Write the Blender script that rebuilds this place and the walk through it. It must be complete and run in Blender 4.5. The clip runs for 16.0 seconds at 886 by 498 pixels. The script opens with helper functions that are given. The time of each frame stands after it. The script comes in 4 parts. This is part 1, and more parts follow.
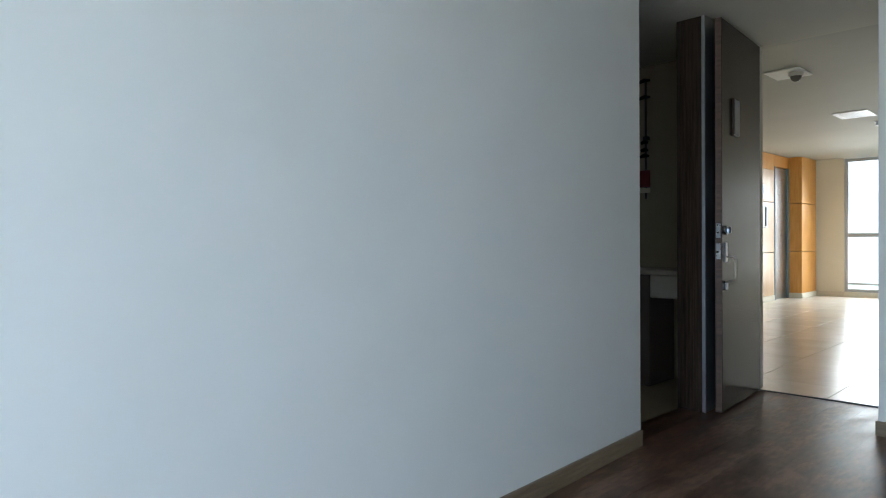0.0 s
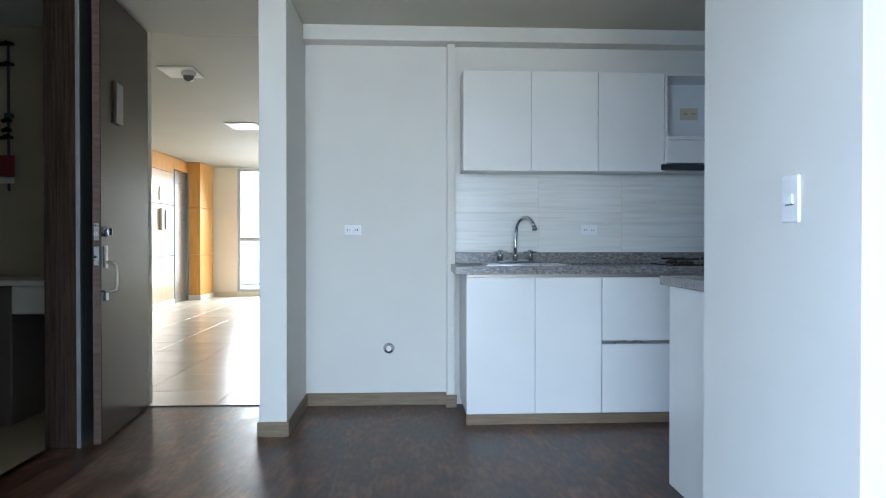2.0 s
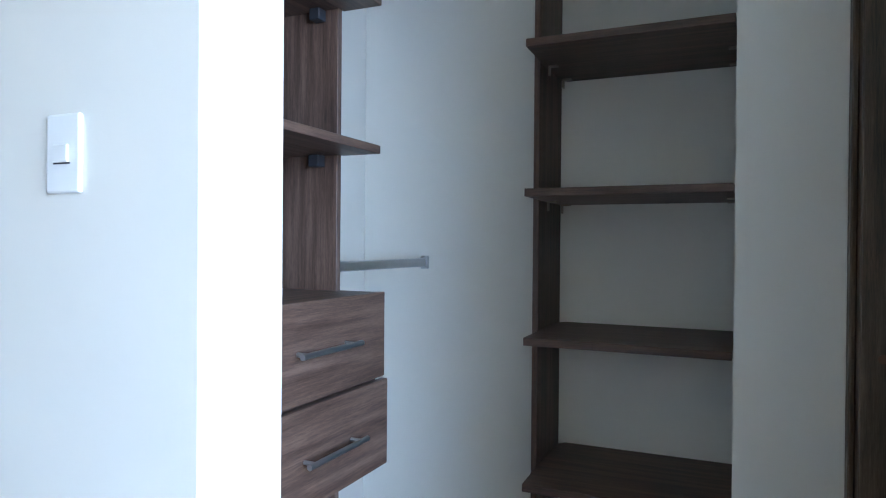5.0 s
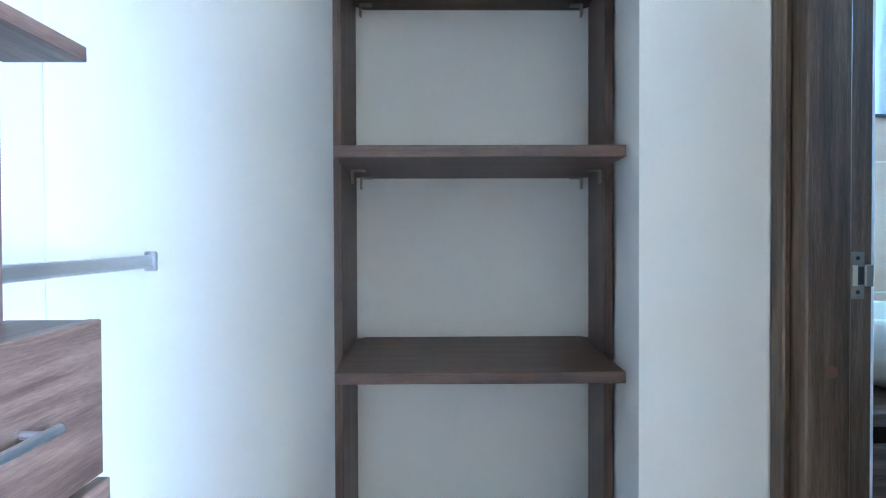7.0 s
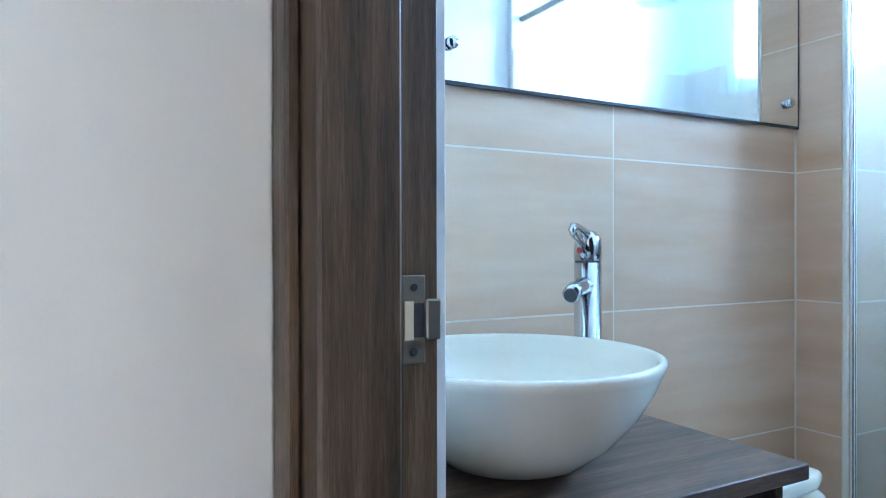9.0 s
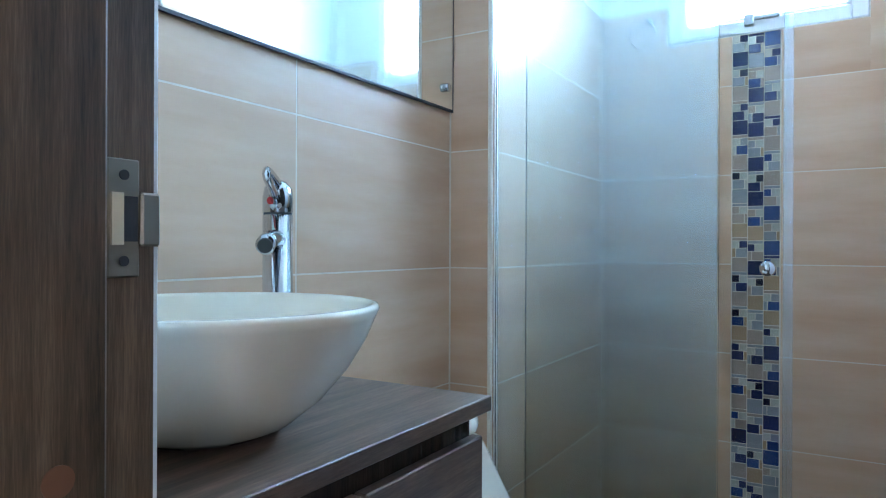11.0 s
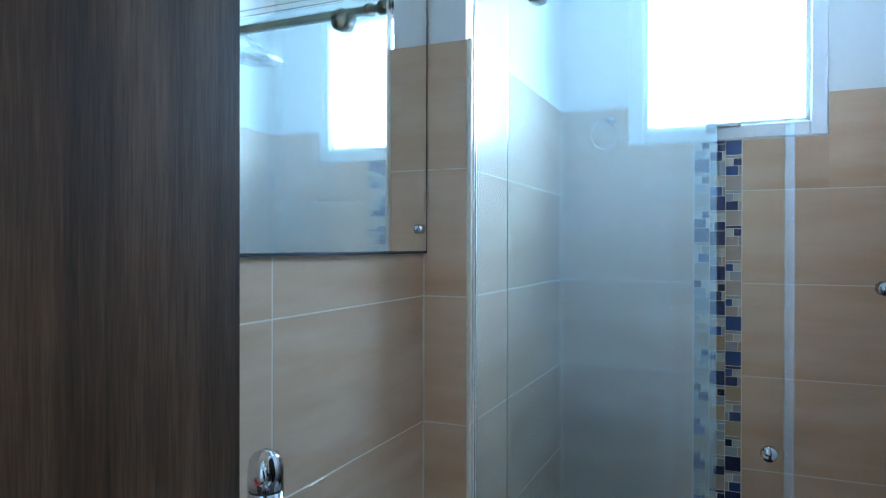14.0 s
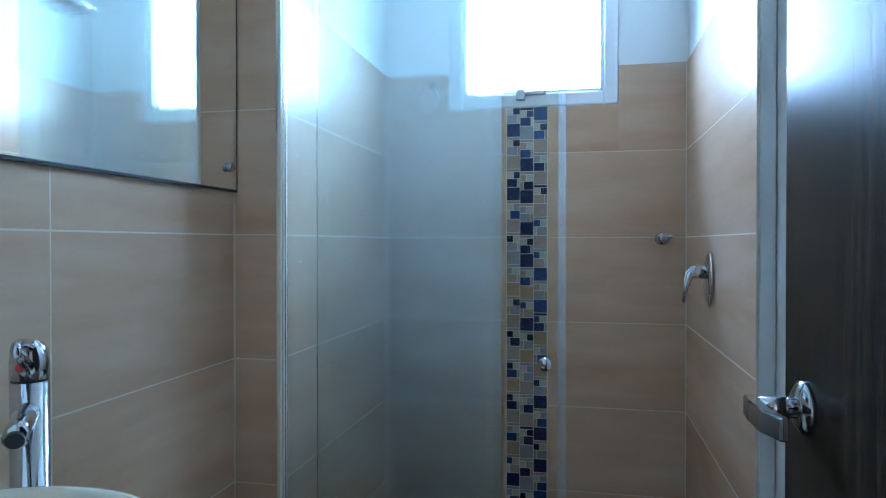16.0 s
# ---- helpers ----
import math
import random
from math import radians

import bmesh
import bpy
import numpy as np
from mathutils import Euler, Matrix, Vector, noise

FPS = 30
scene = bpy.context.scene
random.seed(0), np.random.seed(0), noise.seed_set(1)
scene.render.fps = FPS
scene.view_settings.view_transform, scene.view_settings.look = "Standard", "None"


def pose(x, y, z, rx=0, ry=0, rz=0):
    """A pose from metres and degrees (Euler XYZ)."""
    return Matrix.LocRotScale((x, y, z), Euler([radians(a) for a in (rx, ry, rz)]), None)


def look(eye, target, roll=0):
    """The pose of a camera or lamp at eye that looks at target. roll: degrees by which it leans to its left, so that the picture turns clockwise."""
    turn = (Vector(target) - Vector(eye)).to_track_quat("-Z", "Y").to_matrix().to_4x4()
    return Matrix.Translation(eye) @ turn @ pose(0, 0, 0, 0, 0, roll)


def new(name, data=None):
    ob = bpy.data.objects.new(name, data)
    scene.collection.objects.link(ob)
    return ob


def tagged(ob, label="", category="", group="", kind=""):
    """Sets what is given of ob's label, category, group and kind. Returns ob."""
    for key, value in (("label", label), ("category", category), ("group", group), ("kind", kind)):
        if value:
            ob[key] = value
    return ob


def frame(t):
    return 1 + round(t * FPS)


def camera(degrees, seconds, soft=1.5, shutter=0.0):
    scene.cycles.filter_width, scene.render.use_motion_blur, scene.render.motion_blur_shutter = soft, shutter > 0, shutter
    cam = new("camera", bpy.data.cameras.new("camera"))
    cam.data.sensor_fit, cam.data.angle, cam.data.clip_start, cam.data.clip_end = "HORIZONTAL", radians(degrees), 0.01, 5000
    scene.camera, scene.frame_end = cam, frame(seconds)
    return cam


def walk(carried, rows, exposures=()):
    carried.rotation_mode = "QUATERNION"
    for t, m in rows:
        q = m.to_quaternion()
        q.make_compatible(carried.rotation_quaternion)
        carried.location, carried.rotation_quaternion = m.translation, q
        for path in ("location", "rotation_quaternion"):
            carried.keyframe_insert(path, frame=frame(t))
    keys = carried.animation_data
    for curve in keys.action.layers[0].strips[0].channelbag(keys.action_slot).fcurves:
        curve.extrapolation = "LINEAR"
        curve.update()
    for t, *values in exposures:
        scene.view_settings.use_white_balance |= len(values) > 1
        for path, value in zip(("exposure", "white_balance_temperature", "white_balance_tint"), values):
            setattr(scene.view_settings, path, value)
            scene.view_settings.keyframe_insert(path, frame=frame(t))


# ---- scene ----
# ---- camera ----
cam = camera(67.2, 16.0, 1.1)
PATH = [
    (0, (0.538, -0.442, 1.148), (-0.874, 0.974, 1.126), -0.4),
    (0.5, (0.475, -0.331, 1.135), (-0.651, 1.323, 1.114), -0.1),
    (1, (0.428, -0.257, 1.16), (-0.201, 1.641, 1.142), -0.0),
    (1.5, (0.458, -0.09, 1.133), (0.206, 1.894, 1.114), -0.0),
    (2, (0.472, 0.099, 1.147), (0.577, 2.096, 1.128), 0.0),
    (2.5, (0.461, 0.233, 1.148), (1.0, 2.159, 1.139), 0.2),
    (3, (0.502, 0.34, 1.156), (1.493, 2.077, 1.15), 0.3),
    (3.5, (0.611, 0.485, 1.136), (1.856, 2.05, 1.129), 0.1),
    (4, (0.665, 0.596, 1.124), (2.067, 2.022, 1.121), 0.1),
    (4.5, (0.674, 0.716, 1.126), (2.358, 1.795, 1.138), -0.2),
    (4.7, (0.708, 0.766, 1.127), (2.459, 1.732, 1.127), 0.1),
    (6.8, (1.238, 1.198, 1.114), (3.237, 1.247, 1.083), -0.2),
    (7, (1.317, 1.201, 1.114), (3.317, 1.17, 1.08), -0.2),
    (7.5, (1.485, 1.183, 1.104), (3.467, 0.92, 1.064), -0.2),
    (8, (1.645, 1.038, 1.119), (3.566, 0.482, 1.099), 0.3),
    (8.5, (1.754, 0.904, 1.108), (3.603, 0.142, 1.095), -0.1),
    (9, (1.847, 0.782, 1.114), (3.605, -0.171, 1.105), -0.1),
    (9.5, (1.924, 0.711, 1.103), (3.418, -0.617, 1.097), 0.0),
    (10, (1.972, 0.733, 1.057), (3.191, -0.852, 1.054), -0.2),
    (10.2, (1.972, 0.741, 1.034), (3.145, -0.879, 1.032), 0.0),
    (12.3, (1.936, 0.862, 1.065), (2.818, -0.933, 1.037), 0.0),
    (12.5, (1.954, 0.84, 1.101), (2.831, -0.957, 1.067), 0.1),
    (13, (2.018, 0.776, 1.198), (2.888, -1.025, 1.169), 0.1),
    (13.5, (2.109, 0.744, 1.326), (2.962, -1.064, 1.308), 0.1),
    (14, (2.156, 0.737, 1.404), (2.958, -1.095, 1.395), 0.1),
    (14.5, (2.189, 0.752, 1.436), (2.97, -1.09, 1.433), 0.1),
    (15, (2.188, 0.765, 1.407), (2.893, -1.107, 1.401), 0.2),
    (15.5, (2.106, 0.755, 1.362), (2.669, -1.164, 1.345), 0.1),
    (16, (2.01, 0.772, 1.265), (2.422, -1.185, 1.247), 0.0),
]
walk(cam, [(t, look(eye, target, roll)) for t, eye, target, roll in PATH],
     [(0.0, -0.42, 5700, 6), (0.5, -0.24, 5900, 6), (1.0, 0.0, 6100, 7), (1.5, 0.2, 5750, 8), (2.0, 0.3, 5550, 7), (3.0, 0.15, 5600, 7), (4.5, 0.4, 5650, 8), (7.0, 2.2, 5300, 9), (8.0, 2.58, 5400, 12), (8.5, 2.35, 5700, 14), (9.0, 2.2, 5800, 15), (9.5, 1.95, 5750, 18), (10.0, 1.9, 5950, 18), (12.5, 1.95, 6400, 14), (13.5, 1.42, 6250, 14), (14.5, 1.08, 6500, 16), (15.0, 1.24, 6450, 15), (15.5, 1.03, 6250, 14), (16.0, 0.98, 6150, 14)])

# ---- world and lights ----
world = bpy.data.worlds.new("sky")
scene.world = world
world.use_nodes = True
wn = world.node_tree.nodes
sky = wn.new("ShaderNodeTexSky")
sky.sky_type = "NISHITA"
sky.sun_disc = False
sky.sun_elevation = radians(38)
sky.sun_rotation = radians(150)
world.node_tree.links.new(sky.outputs["Color"], wn["Background"].inputs["Color"])
wn["Background"].inputs["Strength"].default_value = 0.12


def window_light(name, x, y, z, rz, w, h, watts, color, down=0, spread=180):
    """Daylight, or fill added to it, at a window opening; faces +Y turned by rz, tilted down as sky light falls."""
    lamp = bpy.data.lights.new(name, "AREA")
    lamp.shape, lamp.size, lamp.size_y, lamp.energy, lamp.color = "RECTANGLE", w, h, watts, color
    lamp.spread = radians(spread)
    ob = new(name, lamp)
    ob.matrix_world = pose(x, y, z, 90 - down, 0, rz)
    return ob


# area lamps point along local -Z: rx=90 turns that to +Y
DAY = (0.56, 0.735, 1.0)
# colour of two added fill lamps, aimed up to warm the upper walls
WARM_FILL = (1.0, 0.84, 0.58)
window_light("living_window_light", 0.0, -3.50, 1.35, 0, 2.3, 2.1, 84, DAY, 31, 92)
window_light("living_window_ground_light", 0.0, -3.52, 1.30, 0, 2.3, 2.0, 14, WARM_FILL, -14, 70)
# added side light at an unseen opening, placed to reach closet and wall end
window_light("side_window_light", -1.02, -2.08, 1.35, -90, 1.7, 2.1, 300, DAY, 28, 156)
window_light("side_window_ground_light", -1.04, -2.08, 1.30, -90, 1.7, 2.0, 20, WARM_FILL, -14, 120)
window_light("lobby_window_light", -2.2, 14.75, 1.35, 180, 2.2, 2.5, 128, (1.0, 0.97, 0.90), 30, 130)
window_light("bathroom_window_light", 2.18, -1.86, 2.08, 0, 0.5, 0.52, 28, (0.34, 0.62, 1.0), -5, 160)

# ---- materials ----


def mat(name):
    m = bpy.data.materials.new(name)
    m.use_nodes = True
    nt = m.node_tree
    return m, nt, nt.nodes["Principled BSDF"]


def node(nt, kind, **values):
    n = nt.nodes.new(kind)
    for key, value in values.items():
        n.inputs[key.replace("_", " ")].default_value = value
    return n


def ramp(nt, fac, stops):
    r = nt.nodes.new("ShaderNodeValToRGB")
    els = r.color_ramp.elements
    while len(els) < len(stops):
        els.new(0.5)
    for e, (p, c) in zip(els, stops):
        e.position, e.color = p, (*c, 1)
    nt.links.new(fac, r.inputs["Fac"])
    return r.outputs["Color"]


def coords(nt, scale=(1, 1, 1), piece=False):
    """Object coordinates, stretched; piece: shifted at random for each object."""
    tc = nt.nodes.new("ShaderNodeTexCoord")
    mp = nt.nodes.new("ShaderNodeMapping")
    mp.inputs["Scale"].default_value = scale
    nt.links.new(tc.outputs["Object"], mp.inputs["Vector"])
    if piece:
        info = nt.nodes.new("ShaderNodeObjectInfo")
        mul = nt.nodes.new("ShaderNodeMath")
        mul.operation = "MULTIPLY"
        mul.inputs[1].default_value = 37.0
        nt.links.new(info.outputs["Random"], mul.inputs[0])
        comb = nt.nodes.new("ShaderNodeCombineXYZ")
        for k in "XYZ":
            nt.links.new(mul.outputs[0], comb.inputs[k])
        nt.links.new(comb.outputs[0], mp.inputs["Location"])
    return mp.outputs["Vector"]


def noise_tex(nt, vec, scale, detail=4.0, rough=0.6):
    n = node(nt, "ShaderNodeTexNoise", Scale=scale, Detail=detail, Roughness=rough)
    nt.links.new(vec, n.inputs["Vector"])
    return n.outputs["Fac"]


def bump(nt, bsdf, height, strength, distance=0.002):
    b = node(nt, "ShaderNodeBump", Strength=strength, Distance=distance)
    nt.links.new(height, b.inputs["Height"])
    nt.links.new(b.outputs["Normal"], bsdf.inputs["Normal"])


def paint(name, color, rough=0.6, grain=0.15):
    m, nt, p = mat(name)
    v = coords(nt)
    big = noise_tex(nt, v, 1.3, 3)
    dark = tuple(c * 0.95 for c in color)
    nt.links.new(ramp(nt, big, [(0.3, dark), (0.7, color)]), p.inputs["Base Color"])
    p.inputs["Roughness"].default_value = rough
    bump(nt, p, noise_tex(nt, v, 160, 3), grain, 0.001)
    return m


def wood(name, stretch, tones, rough=0.45, piece=False, scale=1.0):
    """Laminate with long grain; stretch: small along the grain."""
    m, nt, p = mat(name)
    v = coords(nt, stretch, piece)
    wide = noise_tex(nt, v, 7 * scale, 3, 0.5)
    fine = noise_tex(nt, v, 42 * scale, 5, 0.7)
    mix = nt.nodes.new("ShaderNodeMix")
    mix.data_type = "FLOAT"
    mix.inputs["Factor"].default_value = 0.42
    nt.links.new(wide, mix.inputs["A"])
    nt.links.new(fine, mix.inputs["B"])
    fibre = noise_tex(nt, v, 150 * scale, 3, 0.6)
    both = nt.nodes.new("ShaderNodeMix")
    both.data_type = "FLOAT"
    both.inputs["Factor"].default_value = 0.24
    nt.links.new(mix.outputs["Result"], both.inputs["A"])
    nt.links.new(fibre, both.inputs["B"])
    lo, mid, hi = tones
    nt.links.new(ramp(nt, both.outputs["Result"], [(0.37, lo), (0.5, mid), (0.65, hi)]), p.inputs["Base Color"])
    p.inputs["Roughness"].default_value = rough
    bump(nt, p, fine, 0.12, 0.001)
    return m


WALNUT = ((0.040, 0.020, 0.014), (0.112, 0.064, 0.045), (0.22, 0.135, 0.098))
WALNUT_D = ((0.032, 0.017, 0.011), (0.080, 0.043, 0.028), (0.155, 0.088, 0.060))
DOORWOOD = ((0.016, 0.010, 0.007), (0.036, 0.024, 0.017), (0.066, 0.045, 0.032))
M_WALL = paint("wall_paint", (0.775, 0.75, 0.685))
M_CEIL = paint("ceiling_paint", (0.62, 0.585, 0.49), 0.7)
M_LOBBY_WALL = paint("lobby_paint", (0.85, 0.82, 0.70))
# darker than the lobby walls: the ceiling's dim light is put into the colour
M_LOBBY_CEIL = paint("lobby_ceiling_dim_paint", (0.50, 0.475, 0.41), 0.7)
# the dim laundry's shade is put into this paint colour
M_SHADE = paint("shade_toned_laundry_paint", (0.34, 0.28, 0.18), 0.7)
M_WHITE = paint("white_paint", (0.78, 0.78, 0.76), 0.5)
M_WOOD_V = wood("walnut_upright", (7, 7, 0.35), WALNUT)
M_WOOD_X = wood("walnut_along_x", (0.35, 7, 7), WALNUT)
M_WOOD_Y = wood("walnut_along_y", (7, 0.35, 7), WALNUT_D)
JAMBWOOD = ((0.028, 0.017, 0.009), (0.088, 0.055, 0.031), (0.185, 0.122, 0.073))
M_JAMB = wood("brown_frame_laminate", (7, 7, 0.35), JAMBWOOD)
# same laminate in darker tones, for the tower uprights that stand in shade
M_WOOD_V_SHADE = wood("shaded_walnut_upright", (7, 7, 0.35), WALNUT_D)
M_DOOR = wood("dark_door_laminate", (8, 8, 0.3), DOORWOOD, 0.25)
M_DOOR.node_tree.nodes["Principled BSDF"].inputs["Specular IOR Level"].default_value = 0.25
M_VANITY = wood("vanity_walnut", (7, 0.4, 7), ((0.040, 0.023, 0.015), (0.110, 0.066, 0.045), (0.22, 0.14, 0.10)), 0.42)
M_BASE = wood("baseboard_wood", (0.6, 0.6, 8), ((0.15, 0.102, 0.056), (0.205, 0.145, 0.083), (0.27, 0.195, 0.118)), 0.45)
M_ORANGE = wood("honey_wood_panel", (5, 5, 0.4), ((0.62, 0.29, 0.06), (0.74, 0.36, 0.08), (0.80, 0.43, 0.12)), 0.4)
M_PALE = wood("pale_wood_panel", (5, 5, 0.4), ((0.68, 0.48, 0.30), (0.76, 0.56, 0.38), (0.82, 0.64, 0.46)), 0.25)


def floor_mat():
    """Brown wood-look vinyl: soft cloudy streaks along the boards, faint scuffs, satin gloss."""
    m, nt, p = mat("floor_vinyl")
    geo = nt.nodes.new("ShaderNodeNewGeometry")

    def stretched(sx, sy):
        mp = nt.nodes.new("ShaderNodeMapping")
        mp.inputs["Scale"].default_value = (sx, sy, 1)
        nt.links.new(geo.outputs["Position"], mp.inputs["Vector"])
        return mp.outputs["Vector"]

    cloud = noise_tex(nt, stretched(1.9, 0.7), 4.0, 4, 0.52)
    grain = noise_tex(nt, stretched(3.0, 0.8), 13, 4, 0.5)
    mix = nt.nodes.new("ShaderNodeMix")
    mix.data_type = "FLOAT"
    mix.inputs["Factor"].default_value = 0.32
    nt.links.new(cloud, mix.inputs["A"])
    nt.links.new(grain, mix.inputs["B"])
    col = ramp(nt, mix.outputs["Result"], [(0.37, (0.036, 0.017, 0.010)), (0.5, (0.092, 0.047, 0.028)), (0.63, (0.185, 0.106, 0.067))])
    info = nt.nodes.new("ShaderNodeObjectInfo")
    mr = node(nt, "ShaderNodeMapRange", To_Min=0.9, To_Max=1.1)
    nt.links.new(info.outputs["Random"], mr.inputs["Value"])
    hsv = nt.nodes.new("ShaderNodeHueSaturation")
    nt.links.new(mr.outputs["Result"], hsv.inputs["Value"])
    nt.links.new(col, hsv.inputs["Color"])
    nt.links.new(hsv.outputs["Color"], p.inputs["Base Color"])
    rr = node(nt, "ShaderNodeMapRange", From_Min=0.35, From_Max=0.65, To_Min=0.29, To_Max=0.42)
    nt.links.new(cloud, rr.inputs["Value"])
    nt.links.new(rr.outputs["Result"], p.inputs["Roughness"])
    p.inputs["Specular IOR Level"].default_value = 0.32
    return m


def tile_mat(name, stops, scale, stretch, rough=0.3, grain=0.05, each=0.08):
    m, nt, p = mat(name)
    v = coords(nt, stretch, True)
    n = noise_tex(nt, v, scale, 5, 0.55)
    col = ramp(nt, n, stops)
    info = nt.nodes.new("ShaderNodeObjectInfo")
    mr = node(nt, "ShaderNodeMapRange", To_Min=1 - each, To_Max=1 + each)
    nt.links.new(info.outputs["Random"], mr.inputs["Value"])
    hsv = nt.nodes.new("ShaderNodeHueSaturation")
    nt.links.new(mr.outputs["Result"], hsv.inputs["Value"])
    nt.links.new(col, hsv.inputs["Color"])
    nt.links.new(hsv.outputs["Color"], p.inputs["Base Color"])
    p.inputs["Roughness"].default_value = rough
    bump(nt, p, n, grain, 0.002)
    return m


def granite():
    m, nt, p = mat("grey_granite")
    v = coords(nt)
    a = noise_tex(nt, coords(nt, (0.45, 1, 1)), 95, 5, 0.8)
    b = noise_tex(nt, v, 320, 3, 0.7)
    mix = nt.nodes.new("ShaderNodeMix")
    mix.data_type = "FLOAT"
    mix.inputs["Factor"].default_value = 0.4
    nt.links.new(a, mix.inputs["A"])
    nt.links.new(b, mix.inputs["B"])
    nt.links.new(ramp(nt, mix.outputs["Result"], [(0.36, (0.045, 0.043, 0.042)), (0.48, (0.19, 0.18, 0.17)), (0.56, (0.30, 0.28, 0.26)), (0.64, (0.50, 0.47, 0.43))]), p.inputs["Base Color"])
    p.inputs["Roughness"].default_value = 0.22
    return m


def plain(name, color, rough=0.4, metal=0.0, wear=0.06, scale=30):
    """A plain material with slight unevenness in colour and gloss."""
    m, nt, p = mat(name)
    n = noise_tex(nt, coords(nt), scale, 3)
    nt.links.new(ramp(nt, n, [(0.3, tuple(c * (1 - wear) for c in color)), (0.7, color)]), p.inputs["Base Color"])
    mr = node(nt, "ShaderNodeMapRange", To_Min=max(rough - 0.03, 0.01), To_Max=rough + 0.03)
    nt.links.new(n, mr.inputs["Value"])
    nt.links.new(mr.outputs["Result"], p.inputs["Roughness"])
    p.inputs["Metallic"].default_value = metal
    return m


M_FLOOR = floor_mat()
M_GRANITE = granite()
M_LAM = plain("white_melamine", (0.85, 0.83, 0.785), 0.2, 0, 0.03, 3)
M_LAMSIDE = plain("white_cabinet_side", (0.80, 0.80, 0.79), 0.35, 0, 0.03, 3)
M_CHROME = plain("chrome", (0.58, 0.60, 0.64), 0.09, 1.0)
M_STEEL = plain("brushed_steel", (0.55, 0.55, 0.55), 0.28, 1.0)
M_ALU = plain("aluminium", (0.62, 0.64, 0.66), 0.35, 1.0)
M_NICKEL = plain("dull_nickel", (0.36, 0.31, 0.25), 0.45, 1.0)
M_BRONZE = plain("antique_nickel", (0.42, 0.37, 0.29), 0.22, 1.0)
M_BLACK = plain("black_enamel", (0.015, 0.015, 0.016), 0.2)
M_DARK = plain("dark_gap", (0.03, 0.03, 0.035), 0.6)
M_PLASTIC = plain("white_plastic", (0.82, 0.82, 0.80), 0.35, 0, 0.03)
M_CREAM = plain("cream_plastic", (0.62, 0.55, 0.40), 0.4, 0, 0.03)
M_RED = plain("red_enamel", (0.55, 0.02, 0.02), 0.3)
M_CERAMIC = plain("white_ceramic", (0.82, 0.745, 0.62), 0.07, 0, 0.02, 4)
M_GROUT = plain("beige_grout", (0.70, 0.60, 0.47), 0.8, 0, 0.1, 60)
M_LOBBY_GROUT = plain("floor_grout", (0.30, 0.23, 0.15), 0.8, 0, 0.1, 60)
M_PVC = plain("white_pvc", (0.84, 0.85, 0.86), 0.35, 0, 0.03)
M_TILE = tile_mat("beige_wall_tile", [(0.30, (0.54, 0.325, 0.20)), (0.5, (0.61, 0.395, 0.262)), (0.7, (0.67, 0.47, 0.335))], 2.6, (0.5, 0.5, 3.2), 0.27, 0.04, 0.03)
# for the unseen bathroom floor, kept dark so less light bounces up the walls
M_BATH_FLOOR = tile_mat("low_bounce_floor_tile", [(0.3, (0.15, 0.12, 0.09)), (0.7, (0.21, 0.17, 0.13))], 4, (1, 1, 1), 0.4, 0.04, 0.03)
M_SPLASH = tile_mat("ribbed_white_tile", [(0.3, (0.67, 0.655, 0.60)), (0.5, (0.76, 0.745, 0.69)), (0.7, (0.81, 0.795, 0.74))], 16, (0.12, 0.12, 3.0), 0.18, 0.6, 0.02)
M_LOBBY_TILE = tile_mat("cream_floor_tile", [(0.3, (0.70, 0.64, 0.54)), (0.7, (0.78, 0.73, 0.64))], 3, (1, 1, 1), 0.24, 0.02, 0.04)
MOSAIC = [plain("mosaic_" + n, c, 0.12, 0, 0.15, 25) for n, c in (
    ("navy", (0.022, 0.029, 0.095)), ("ink", (0.012, 0.014, 0.035)), ("blue", (0.025, 0.06, 0.19)), ("white", (0.50, 0.47, 0.40)),
    ("grey", (0.30, 0.31, 0.32)), ("sand", (0.42, 0.285, 0.17)), ("taupe", (0.40, 0.31, 0.25)))]


